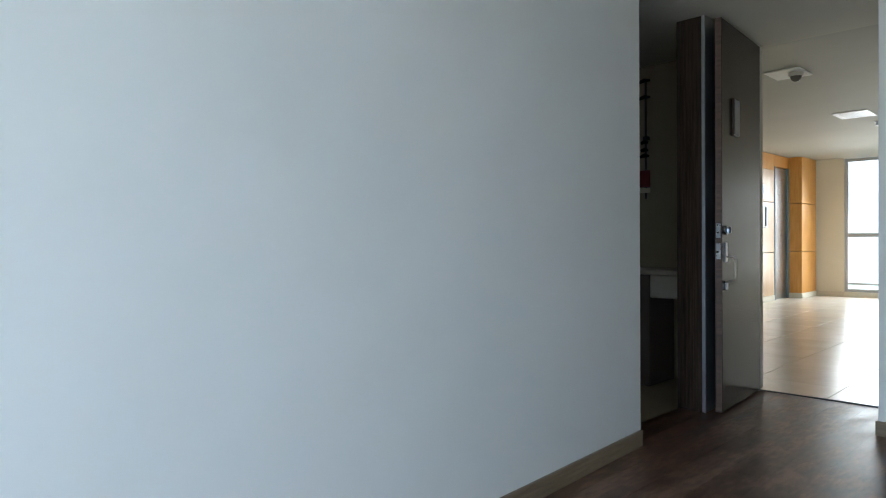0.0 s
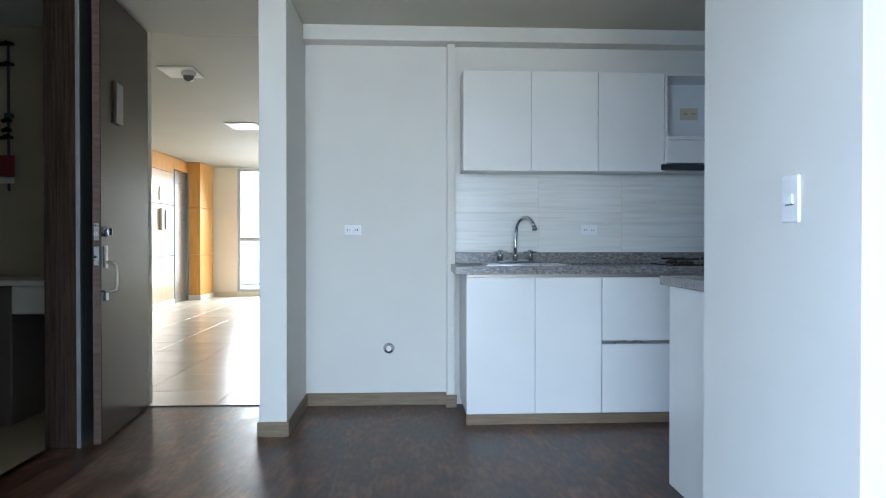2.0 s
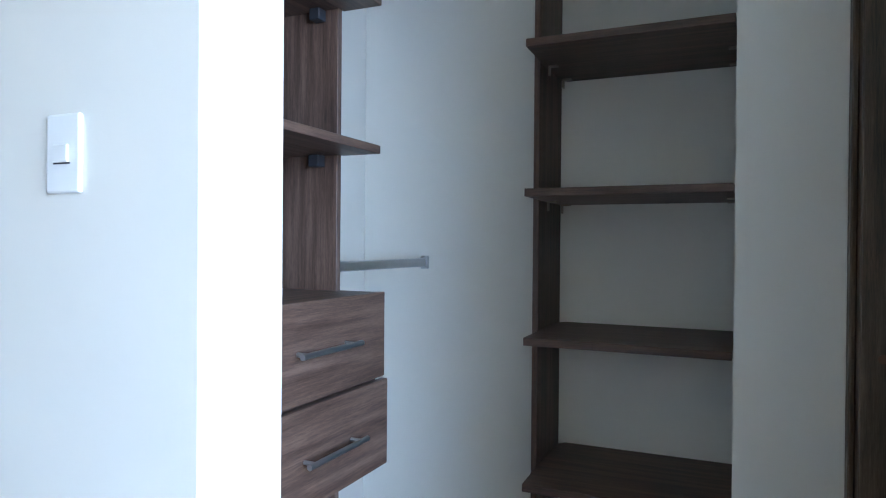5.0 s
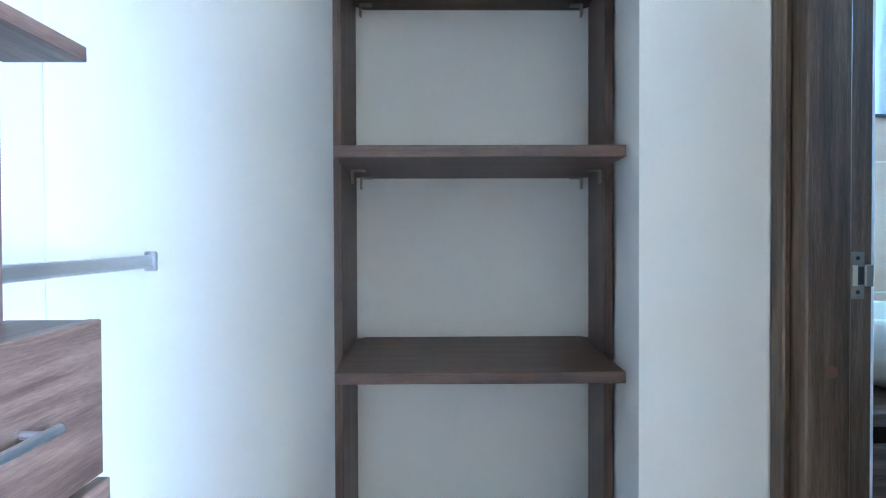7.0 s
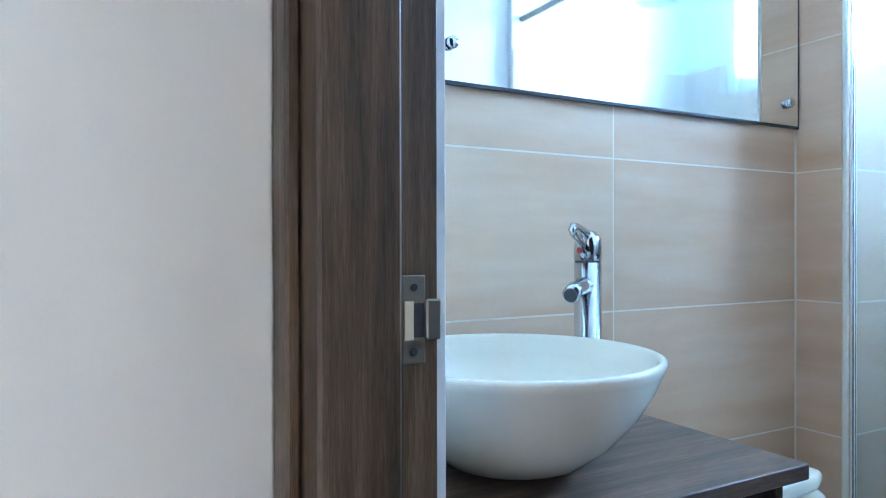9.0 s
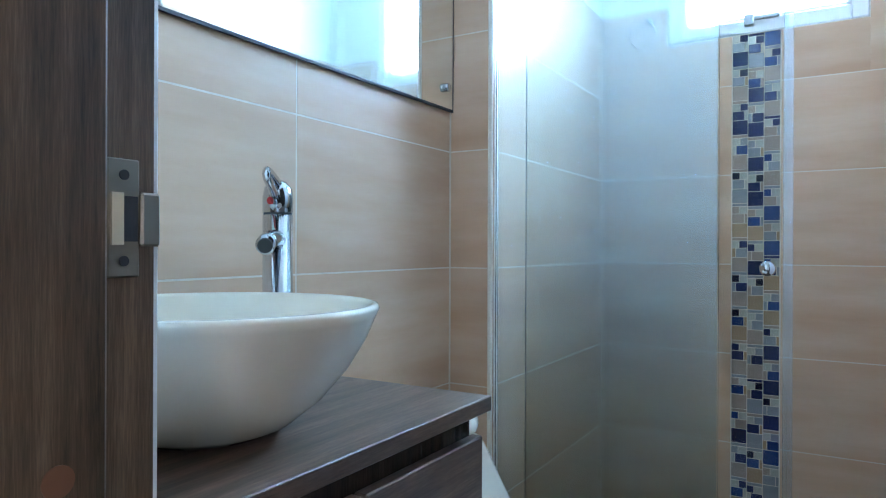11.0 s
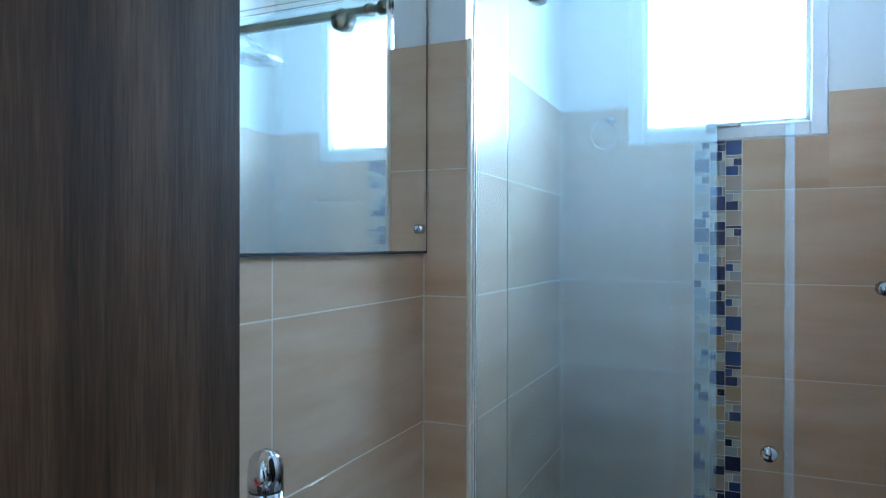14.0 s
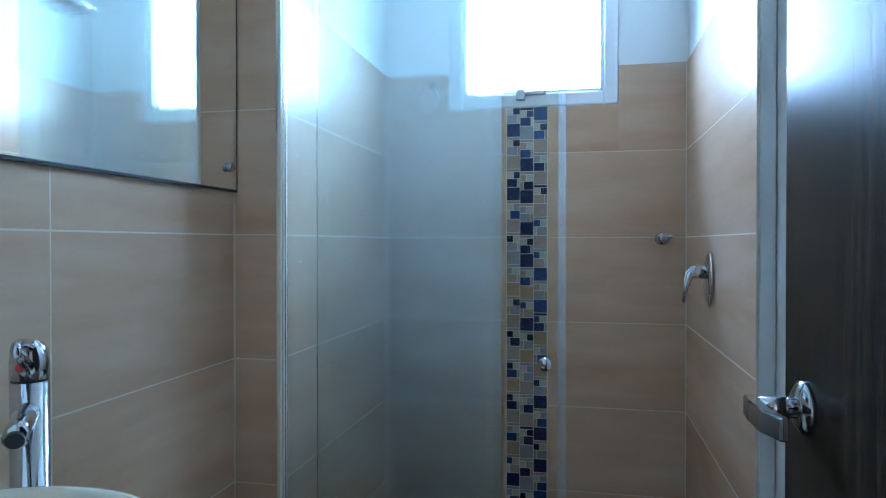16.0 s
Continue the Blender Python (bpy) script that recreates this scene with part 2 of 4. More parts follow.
def glass(name, tint, haze, rough, blur=0.0):
    """Thin sheet glass: see-through, with a reflection that rises at grazing angles, and some haze."""
    m, nt, p = mat(name)
    out = nt.nodes["Material Output"]
    tr = nt.nodes.new("ShaderNodeBsdfTransparent")
    tr.inputs["Color"].default_value = (*tint, 1)
    gl = nt.nodes.new("ShaderNodeBsdfGlossy")
    gl.inputs["Roughness"].default_value = rough
    fr = node(nt, "ShaderNodeFresnel", IOR=1.25)
    mix = nt.nodes.new("ShaderNodeMixShader")
    nt.links.new(fr.outputs[0], mix.inputs[0])
    last = tr.outputs[0]
    if blur:
        rf = node(nt, "ShaderNodeBsdfRefraction", Roughness=blur, IOR=1.035)
        rf.inputs["Color"].default_value = (*tint, 1)
        soft = nt.nodes.new("ShaderNodeMixShader")
        soft.inputs[0].default_value = 0.4
        nt.links.new(last, soft.inputs[1])
        nt.links.new(rf.outputs[0], soft.inputs[2])
        last = soft.outputs[0]
    if haze:
        tl = nt.nodes.new("ShaderNodeBsdfTranslucent")
        tl.inputs["Color"].default_value = (0.86, 0.91, 0.92, 1)
        df = nt.nodes.new("ShaderNodeBsdfDiffuse")
        df.inputs["Color"].default_value = (0.80, 0.85, 0.85, 1)
        both = nt.nodes.new("ShaderNodeMixShader")
        both.inputs[0].default_value = 0.3
        nt.links.new(tl.outputs[0], both.inputs[1])
        nt.links.new(df.outputs[0], both.inputs[2])
        hz = nt.nodes.new("ShaderNodeMixShader")
        mr = node(nt, "ShaderNodeMapRange", To_Min=haze * 0.85, To_Max=haze * 1.15)
        nt.links.new(noise_tex(nt, coords(nt), 2.0, 4), mr.inputs["Value"])
        nt.links.new(mr.outputs["Result"], hz.inputs[0])
        nt.links.new(last, hz.inputs[1])
        nt.links.new(both.outputs[0], hz.inputs[2])
        last = hz.outputs[0]
    nt.links.new(last, mix.inputs[1])
    nt.links.new(gl.outputs[0], mix.inputs[2])
    nt.links.new(mix.outputs[0], out.inputs["Surface"])
    return m


M_GLASS = glass("clear_glass", (0.97, 0.99, 0.98), 0, 0.02)
M_FROST = glass("frosted_glass", (0.89, 0.94, 0.93), 0.08, 0.12, 0.17)
M_PANE = glass("window_pane", (0.96, 0.98, 1.0), 0.12, 0.1)
M_MIRROR = plain("mirror", (0.90, 0.92, 0.91), 0.01, 1.0, 0.0)

# ---- mesh helpers ----


def finish(name, bm, material, parent=None, label="", smooth=False):
    me = bpy.data.meshes.new(name)
    bmesh.ops.recalc_face_normals(bm, faces=bm.faces)
    if smooth:
        for f in bm.faces:
            f.smooth = True
    bm.to_mesh(me)
    bm.free()
    me.materials.append(material)
    ob = new(name, me)
    if parent:
        ob.parent = parent
    if label:
        ob["label"] = label
    return ob


def part(name, bm, material, parent, label="", smooth=False):
    """One mesh object under a thing or under a part."""
    return finish(name, bm, material, parent, label, smooth)


def add_box(bm, x0, x1, y0, y1, z0, z1, bevel=0.0, segs=1):
    r = bmesh.ops.create_cube(bm, size=1)
    vs = r["verts"]
    bmesh.ops.scale(bm, vec=(x1 - x0, y1 - y0, z1 - z0), verts=vs)
    bmesh.ops.translate(bm, vec=((x0 + x1) / 2, (y0 + y1) / 2, (z0 + z1) / 2), verts=vs)
    if bevel:
        es = {e for v in vs for e in v.link_edges}
        bmesh.ops.bevel(bm, geom=list(es), offset=bevel, segments=segs, affect="EDGES", profile=0.5)
    return bm


def boxes(*list_of, bevel=0.0, segs=1):
    bm = bmesh.new()
    for b in list_of:
        add_box(bm, *b, bevel=bevel, segs=segs)
    return bm


def add_prism(bm, pts, z0, z1):
    """An upright prism over a plan outline."""
    lo = [bm.verts.new((x, y, z0)) for x, y in pts]
    hi = [bm.verts.new((x, y, z1)) for x, y in pts]
    bm.faces.new(lo[::-1])
    bm.faces.new(hi)
    n = len(pts)
    for i in range(n):
        bm.faces.new((lo[i], lo[(i + 1) % n], hi[(i + 1) % n], hi[i]))
    return bm


def prism(pts, z0, z1, bevel=0.0):
    bm = add_prism(bmesh.new(), pts, z0, z1)
    if bevel:
        bmesh.ops.bevel(bm, geom=list(bm.edges), offset=bevel, segments=1, affect="EDGES", profile=0.5)
    return bm


def add_tube(bm, path, radius, n=12, cap=True):
    """A round bar along a path; radius may be one number or one for each point."""
    pts = [Vector(p) for p in path]
    rings = []
    side = None
    for i, p in enumerate(pts):
        d = (pts[min(i + 1, len(pts) - 1)] - pts[max(i - 1, 0)]).normalized()
        if side is None:
            side = d.orthogonal().normalized()
        side = (side - d * side.dot(d)).normalized()
        up = d.cross(side)
        r = radius[i] if isinstance(radius, (list, tuple)) else radius
        rings.append([bm.verts.new(p + (side * math.cos(a) + up * math.sin(a)) * r) for a in (2 * math.pi * k / n for k in range(n))])
    for a, b in zip(rings, rings[1:]):
        for k in range(n):
            bm.faces.new((a[k], a[(k + 1) % n], b[(k + 1) % n], b[k]))
    if cap:
        bm.faces.new(rings[0][::-1])
        bm.faces.new(rings[-1])
    return bm


def tube(path, radius, n=12, cap=True):
    return add_tube(bmesh.new(), path, radius, n, cap)


def lathe(profile, center, n=48, close=False):
    """Turns a profile of (radius, height) round an upright axis."""
    bm = bmesh.new()
    cx, cy, cz = center
    rings = []
    for r, z in profile:
        if r < 1e-5:
            rings.append([bm.verts.new((cx, cy, cz + z))])
        else:
            rings.append([bm.verts.new((cx + r * math.cos(2 * math.pi * k / n), cy + r * math.sin(2 * math.pi * k / n), cz + z)) for k in range(n)])
    for a, b in zip(rings, rings[1:]):
        for k in range(n):
            q = [a[k % len(a)], a[(k + 1) % len(a)], b[(k + 1) % len(b)], b[k % len(b)]]
            q = list(dict.fromkeys(q))
            if len(q) > 2:
                bm.faces.new(q)
    return bm


def thing(name, label, category, group="", kind="", at=(0, 0, 0)):
    ob = new(name)
    ob.empty_display_size = 0.05
    ob.location = at
    return tagged(ob, label, category, group, kind)


def setting(name, bm, material, label="", category=""):
    ob = finish(name, bm, material)
    return tagged(ob, label, category, "", "structure")


CEIL = 2.635


def backdrop(name, x0, x1, y, z0, z1, strength):
    """Bright hazy distance outside a window: pale sky over a faint green hillside."""
    m, nt, p = mat(name + "_haze")
    tc = nt.nodes.new("ShaderNodeTexCoord")
    sep = nt.nodes.new("ShaderNodeSeparateXYZ")
    nt.links.new(tc.outputs["Object"], sep.inputs[0])
    mr = node(nt, "ShaderNodeMapRange", From_Min=z0, From_Max=z1)
    nt.links.new(sep.outputs["Z"], mr.inputs["Value"])
    col = ramp(nt, mr.outputs["Result"], [(0.30, (0.78, 0.88, 0.80)), (0.48, (0.80, 0.90, 0.92)), (0.55, (0.97, 0.98, 1.0))])
    nt.links.new(col, p.inputs["Emission Color"])
    p.inputs["Emission Strength"].default_value = strength
    p.inputs["Base Color"].default_value = (0, 0, 0, 1)
    setting(name, boxes((x0, x1, y, y + 0.02, z0, z1)), m, "bright hazy sky and hillside outside the window", "backdrop")


# ---- large structure ----
# living room, entrance and kitchen shell
setting("floor", boxes((-1.9, 3.1, -3.72, 4.84, -0.12, -0.006)), M_DARK, "dark underlay beneath brown wood-look floor planks", "floor")
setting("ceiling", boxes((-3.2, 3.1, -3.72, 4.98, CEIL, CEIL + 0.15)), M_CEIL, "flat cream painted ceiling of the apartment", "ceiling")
TILT = 0.055
setting("wall_west", prism([(-1.312, 2.97), (-1.312 + 3.57 * TILT, -0.6), (-1.30, -0.6), (-1.412, 2.97)], 0, CEIL), M_WALL, "long plain cream painted living room wall", "wall")
setting("wall_south", boxes((-1.5, -1.12, -3.72, -3.6, 0, CEIL), (1.32, 1.62, -3.72, -3.6, 0, CEIL), (-1.12, 1.32, -3.72, -3.6, 0, 0.25), (-1.12, 1.32, -3.72, -3.6, 2.45, CEIL)), M_WALL, "painted wall round the wide living room window", "wall")
# unseen wall; its opening is added for the side lamps
setting("wall_side_window", boxes((-1.27, -1.15, -3.6, -2.95, 0, CEIL - 0.001), (-1.27, -1.15, -1.21, -0.602, 0, CEIL - 0.001), (-1.27, -1.15, -2.95, -1.21, 0, 0.25), (-1.27, -1.15, -2.95, -1.21, 2.45, CEIL - 0.001)), M_WALL, "unseen painted wall with an opening added for side light", "wall")
setting("wall_living_east", boxes((1.55, 1.62, -3.6, -1.752, 0, CEIL - 0.001)), M_WALL, "painted living room wall", "wall")
win = thing("window_1", "wide white framed living room window", "window", kind="structure")
for b in ((-1.12, -1.06, -3.69, -3.63, 0.25, 2.45), (1.26, 1.32, -3.69, -3.63, 0.25, 2.45), (0.07, 0.13, -3.69, -3.63, 0.31, 2.39), (-1.06, 1.26, -3.69, -3.63, 0.25, 0.31), (-1.06, 1.26, -3.69, -3.63, 2.39, 2.45)):
    part("window_frame", boxes(b, bevel=0.004), M_PVC, win)
# entrance wall, with the door opening
setting("wall_north", boxes((-1.62, -1.36, 4.84, 4.98, 0, CEIL), (-0.40, 3.1, 4.82, 4.98, 0, CEIL)), M_WALL, "cream painted kitchen and entrance wall", "wall")
setting("beam", boxes((-0.24, 3.0, 4.68, 4.818, 2.53, CEIL - 0.002), bevel=0.004), M_WALL, "shallow painted beam along the kitchen ceiling", "beam")
setting("wall_fin", boxes((-0.405, -0.243, 4.08, 4.816, 0, CEIL - 0.002), bevel=0.003), M_WALL, "painted wall fin between entrance and fridge niche", "wall")
setting("pilaster", boxes((0.745, 0.80, 4.73, 4.818, 0, 2.528), bevel=0.003), M_WALL, "slim painted pilaster beside the fridge niche", "pilaster")
setting("wall_kitchen_east", boxes((3.0, 3.12, 2.24, 4.82, 0, CEIL)), M_WALL, "painted kitchen end wall", "wall")
setting("wall_stub", boxes((1.487, 1.675, 1.537, 2.34, 0, CEIL - 0.002), bevel=0.004), M_WALL, "white painted wall end with a light switch", "wall")
setting("wall_closet_back", boxes((1.677, 3.0, 2.12, 2.24, 0, CEIL - 0.001)), M_WALL, "painted wall behind the closet tower", "wall")
setting("wall_closet_east", boxes((2.911, 3.0, 0.72, 2.118, 0, CEIL - 0.001)), M_WALL, "painted wall behind the open closet shelves", "wall")
setting("wall_closet_side", prism([(2.42, 0.6385), (2.42, 0.858), (2.909, 0.806), (2.95, 0.70), (2.95, 0.645)], 0, CEIL - 0.001), M_WALL, "painted wall between closet niche and bathroom", "wall")
# bathroom shell
setting("wall_bath_west", boxes((1.55, 1.625, -1.75, 0.50, 0, CEIL - 0.001)), M_WHITE, "painted bathroom wall behind the open door", "wall")
setting("wall_bath_door", boxes((1.55, 1.665, 0.502, 0.645, 0, CEIL - 0.001), (2.44, 2.95, 0.502, 0.643, 0, CEIL - 0.001), (1.665, 2.44, 0.502, 0.645, 2.46, CEIL - 0.001)), M_WALL, "painted wall round the bathroom doorway", "wall")
wall_van = setting("wall_bath_east", boxes((2.845, 2.95, -1.75, 0.50, 0, CEIL - 0.001)), M_WHITE, "bathroom wall tiled in beige below white paint", "wall")
wall_stub2 = setting("wall_shower_east", boxes((2.733, 2.843, -1.63, -0.712, 0, CEIL - 0.001)), M_WHITE, "boxed-out shower side wall, beige tile below white paint", "wall")
wall_shw = setting("wall_shower_west", boxes((1.627, 1.658, -1.636, -0.69, 0, CEIL - 0.001), bevel=0.002), M_WHITE, "shower side wall with white painted end, tiled inside", "wall")
WX0, WX1, WZ0, WZ1 = 1.892, 2.492, 1.752, 2.36
wall_win = setting("wall_shower_south", boxes((1.627, WX0, -1.80, -1.638, 0, CEIL - 0.001), (WX1, 2.95, -1.80, -1.638, 0, CEIL - 0.001), (WX0, WX1, -1.80, -1.638, 0, WZ0), (WX0, WX1, -1.80, -1.638, WZ1, CEIL - 0.001)), M_WHITE, "shower end wall with a high window, beige tile below", "wall")
setting("floor_bath", boxes((1.50, 2.95, -1.75, 0.64, -0.12, 0)), M_BATH_FLOOR, "unseen taupe tiled bathroom floor, dark to limit bounced light", "floor")
# laundry room seen through the opening beside the entrance, its shade put into the colour
setting("wall_laundry_west", boxes((-3.1, -3.0, 2.6, 4.98, 0, CEIL - 0.001)), M_SHADE, "plain laundry room wall, shade put into its colour", "wall")
setting("wall_laundry_north", boxes((-3.0, -1.62, 4.84, 4.98, 0, CEIL - 0.001)), M_SHADE, "laundry wall with pipes and meters, shade put into its colour", "wall")
setting("wall_laundry_south", boxes((-3.0, -1.42, 2.5, 2.6, 0, CEIL - 0.001)), M_SHADE, "plain laundry room wall, shade put into its colour", "wall")
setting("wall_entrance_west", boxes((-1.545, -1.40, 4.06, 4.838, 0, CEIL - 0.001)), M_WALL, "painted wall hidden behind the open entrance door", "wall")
setting("floor_laundry", boxes((-3.0, -1.5, 2.6, 4.84, -0.06, 0.0)), M_SHADE, "beige tiled laundry floor, toned down for shade", "floor")
# lobby beyond the entrance
lobby_floor = setting("floor_lobby", boxes((-5.2, 2.0, 4.842, 14.9, -0.12, -0.008)), M_LOBBY_GROUT, "cream floor tiles with tan grout in the lobby", "floor")
setting("ceiling_lobby", boxes((-5.2, 2.0, 4.982, 14.9, 2.75, 2.9)), M_LOBBY_CEIL, "cream lobby ceiling, darkened for its dim light", "ceiling")
setting("wall_lobby_west", boxes((-5.2, -4.0, 4.98, 14.6, 0, 2.75)), M_LOBBY_WALL, "cream lobby side wall", "wall")
setting("wall_lobby_east", boxes((-0.1, 0.0, 4.98, 14.6, 0, 2.75)), M_LOBBY_WALL, "cream lobby side wall", "wall")
setting("wall_lobby_south", boxes((-4.0, -1.62, 4.982, 5.08, 0, 2.75), (-0.35, 0.0, 4.982, 5.08, 0, 2.75)), M_LOBBY_WALL, "cream lobby wall beside the apartment entrance", "wall")
setting("wall_lobby_north", boxes((-4.0, -3.17, 14.56, 14.7, 0, 2.748), (-1.0, -0.1, 14.56, 14.7, 0, 2.748), (-3.17, -1.0, 14.56, 14.7, 0, 0.10)), M_LOBBY_WALL, "cream lobby end wall with a tall window", "wall")
backdrop("backdrop_lobby", -9.0, 5.0, 17.5, -2.0, 6.0, 2.2)
backdrop("backdrop_bath", -1.0, 5.5, -4.6, -1.0, 7.0, 3.0)

# ---- fittings of the shell ----


def baseboard(*bs):
    for b in bs:
        setting("baseboard", boxes(b, bevel=0.002), M_BASE, "brown wood-look baseboard along the wall", "baseboard")


baseboard((-0.241, 0.743, 4.806, 4.819, 0, 0.088), (-0.417, -0.231, 4.067, 4.079, 0, 0.088), (-0.242, -0.230, 4.079, 4.804, 0, 0.088),
          (0.735, 0.812, 4.716, 4.729, 0, 0.088), (-0.417, -0.406, 4.079, 4.83, 0, 0.088), (1.677, 2.90, 2.107, 2.119, 0, 0.088), (2.898, 2.910, 1.402, 2.106, 0, 0.088),
          (1.475, 1.486, 1.526, 2.34, 0, 0.088), (1.475, 1.687, 1.525, 1.536, 0, 0.088))
wb = prism([(-1.3115, 2.972), (-1.3115 + 3.57 * TILT, -0.598), (-1.3 + 3.57 * TILT, -0.598), (-1.3, 2.972)], 0, 0.088)
setting("baseboard", wb, M_BASE, "brown wood-look baseboard along the wall", "baseboard")


def outlet(x, y, z, cover=M_PLASTIC, w=0.118, h=0.072, label="white double power socket on the wall", slots=True):
    """A wall socket with two sets of slots, facing -Y."""
    ob = thing("power_socket", label, "socket", at=(x, y, z))
    part("cover_plate", boxes((-w / 2, w / 2, -0.008, 0, -h / 2, h / 2), bevel=0.003), cover, ob)
    for s in (-1, 1):
        face = part("socket_face", boxes((s * w * 0.22 - w * 0.15, s * w * 0.22 + w * 0.15, -0.0115, -0.0082, -h * 0.27, h * 0.27), bevel=0.001), cover, ob)
        if slots:
            for dx in (-0.008, 0.008):
                part("slot", boxes((s * w * 0.22 + dx - 0.0018, s * w * 0.22 + dx + 0.0018, -0.0126, -0.0117, -0.007, 0.009)), M_DARK, face)
    return ob


outlet(0.084, 4.819, 1.235)
outlet(1.765, 4.809, 1.238, label="white double power socket on the ribbed backsplash")

drain = thing("drain_cap", "round chrome water outlet cap low on the wall", "pipe cap", at=(0.337, 4.82, 0.401))
part("rosette", tube([(0, 0, 0), (0, -0.010, 0), (0, -0.018, 0)], [0.040, 0.038, 0.022], 28), M_CHROME, drain, smooth=True)
part("plug", tube([(0, -0.018, 0), (0, -0.026, 0)], 0.019, 18), M_PLASTIC, drain, "white plug")

sw = thing("light_switch", "white oblong light switch on the wall end", "light switch", at=(1.487, 1.81, 1.262))
part("cover_plate", boxes((-0.009, 0, -0.038, 0.038, -0.062, 0.062), bevel=0.004, segs=2), M_PLASTIC, sw)
part("rocker", boxes((-0.014, -0.0092, -0.017, 0.017, -0.014, 0.014), bevel=0.002), M_PLASTIC, sw)
part("rocker_gap", boxes((-0.0104, -0.0091, -0.0185, 0.0185, -0.0165, -0.0142)), M_DARK, sw, "dark gap under the rocker")

# recessed lamp by the entrance
dl = thing("downlight", "round recessed ceiling lamp with a white ring, lit", "ceiling lamp", at=(-0.905, 3.656, CEIL))
part("ring", lathe([(0.045, -0.001), (0.045, -0.008), (0.062, -0.008), (0.066, -0.001)], (0, 0, 0), 32), M_PLASTIC, dl)
mglow, nt_, p_ = mat("lamp_glow")
p_.inputs["Emission Color"].default_value = (1.0, 0.86, 0.66, 1)
p_.inputs["Emission Strength"].default_value = 9.0
part("diffuser", lathe([(0, -0.004), (0.044, -0.004)], (0, 0, 0), 32), mglow, dl, "glowing warm white disc")

# ---- entrance door and laundry opening ----
frame_l = thing("door_frame", "dark wood-look frame post of the laundry opening", "door frame", kind="structure")
part("post", boxes((-1.546, -1.372, 3.912, 4.058, 0, CEIL - 0.003), bevel=0.002), M_DOOR, frame_l)
part("edge_strip", boxes((-1.371, -1.348, 3.905, 4.05, 0, CEIL - 0.003), bevel=0.002), M_ALU, frame_l, "pale aluminium edge strip")

door = thing("door_1", "dark brown entrance door standing wide open", "door", kind="structure", at=(-1.322, 4.815, 0))
door.rotation_euler = (0, 0, radians(-85.3))
# local +X runs from the hinge to the free edge; the room face is local +Y
DW = 0.878
part("leaf", boxes((0, DW, -0.045, 0, 0.012, 2.60), bevel=0.002), M_DOOR, door)
part("hinge_edge", boxes((DW - 0.0, DW + 0.003, -0.042, -0.003, 0.012, 2.60)), M_WOOD_Y, door, "brown edge band")
plate = part("number_plate", boxes((0.545, 0.68, 0.001, 0.016, 1.855, 2.105), bevel=0.003), M_DOOR, door, "dark framed number plate")
part("plate_face", boxes((0.553, 0.655, 0.0162, 0.0175, 1.863, 2.097)), plain("grey_plate", (0.26, 0.25, 0.24), 0.4), plate)
lock = part("deadbolt", tube([(DW - 0.06, 0.0, 1.21), (DW - 0.06, 0.014, 1.21), (DW - 0.06, 0.02, 1.21)], [0.03, 0.029, 0.022], 24), M_CHROME, door)
part("thumb_turn", boxes((DW - 0.066, DW - 0.054, 0.02, 0.042, 1.19, 1.23), bevel=0.003), M_CHROME, lock)
part("lock_edge_plate", boxes((DW + 0.003, DW + 0.006, -0.036, -0.009, 1.16, 1.255), bevel=0.001), M_STEEL, door)
part("latch_edge_plate", boxes((DW + 0.003, DW + 0.006, -0.036, -0.009, 1.02, 1.125), bevel=0.001), M_STEEL, door)
part("latch", boxes((DW + 0.006, DW + 0.028, -0.03, -0.015, 1.06, 1.075), bevel=0.002), M_CHROME, door)
part("handle_plate", boxes((DW - 0.085, DW - 0.045, 0.0, 0.01, 1.0, 1.13), bevel=0.004), M_STEEL, door)
part("pull_handle", tube([(DW - 0.065, 0.01, 1.035), (DW - 0.065, 0.045, 1.035), (DW - 0.075, 0.058, 1.02), (DW - 0.08, 0.06, 0.99), (DW - 0.08, 0.06, 0.90), (DW - 0.075, 0.055, 0.875), (DW - 0.065, 0.03, 0.868), (DW - 0.065, 0.0, 0.868)], 0.008, 12), M_NICKEL, door, smooth=True)
part("lower_latch", boxes((DW - 0.075, DW - 0.045, 0.0, 0.016, 0.815, 0.865), bevel=0.004), M_CHROME, door)

dframe = thing("door_frame", "dark wood-look frame round the entrance opening", "door frame", kind="structure")
part("side_post", boxes((-1.40, -1.362, 4.842, 4.98, 0, 2.56), bevel=0.002), M_DOOR, dframe)
part("threshold", boxes((-1.36, -0.40, 4.835, 4.862, -0.005, 0.006), bevel=0.001), M_DARK, dframe, "thin dark threshold strip")

sink = thing("laundry_sink", "cream moulded laundry trough against the wall, in shade", "sink", at=(-2.05, 4.45, 0))
tr = boxes((-0.45, 0.5, -0.10, 0.36, 0.88, 0.915), (0.06, 0.48, -0.08, 0.34, 0.70, 0.879), bevel=0.012, segs=2)
part("trough", tr, plain("cream_trough", (0.50, 0.45, 0.37), 0.5), sink)
part("waste_pipe", tube([(0.25, 0.1, 0.70), (0.25, 0.1, 0.5), (0.25, 0.16, 0.44), (0.25, 0.26, 0.42), (0.25, 0.37, 0.42)], 0.022, 12), M_CREAM, sink, "", True)
part("plinth", boxes((-0.43, 0.05, -0.06, 0.36, 0, 0.878), bevel=0.006), plain("brown_plinth", (0.09, 0.07, 0.055), 0.6), sink, "dark brown block")
panel = thing("meter_panel", "pipe taps and a red tag on the laundry wall", "pipework", at=(-2.25, 4.838, 0))
part("pipe", tube([(0, -0.03, 1.50), (0, -0.03, 2.50)], 0.009, 10), M_DARK, panel)
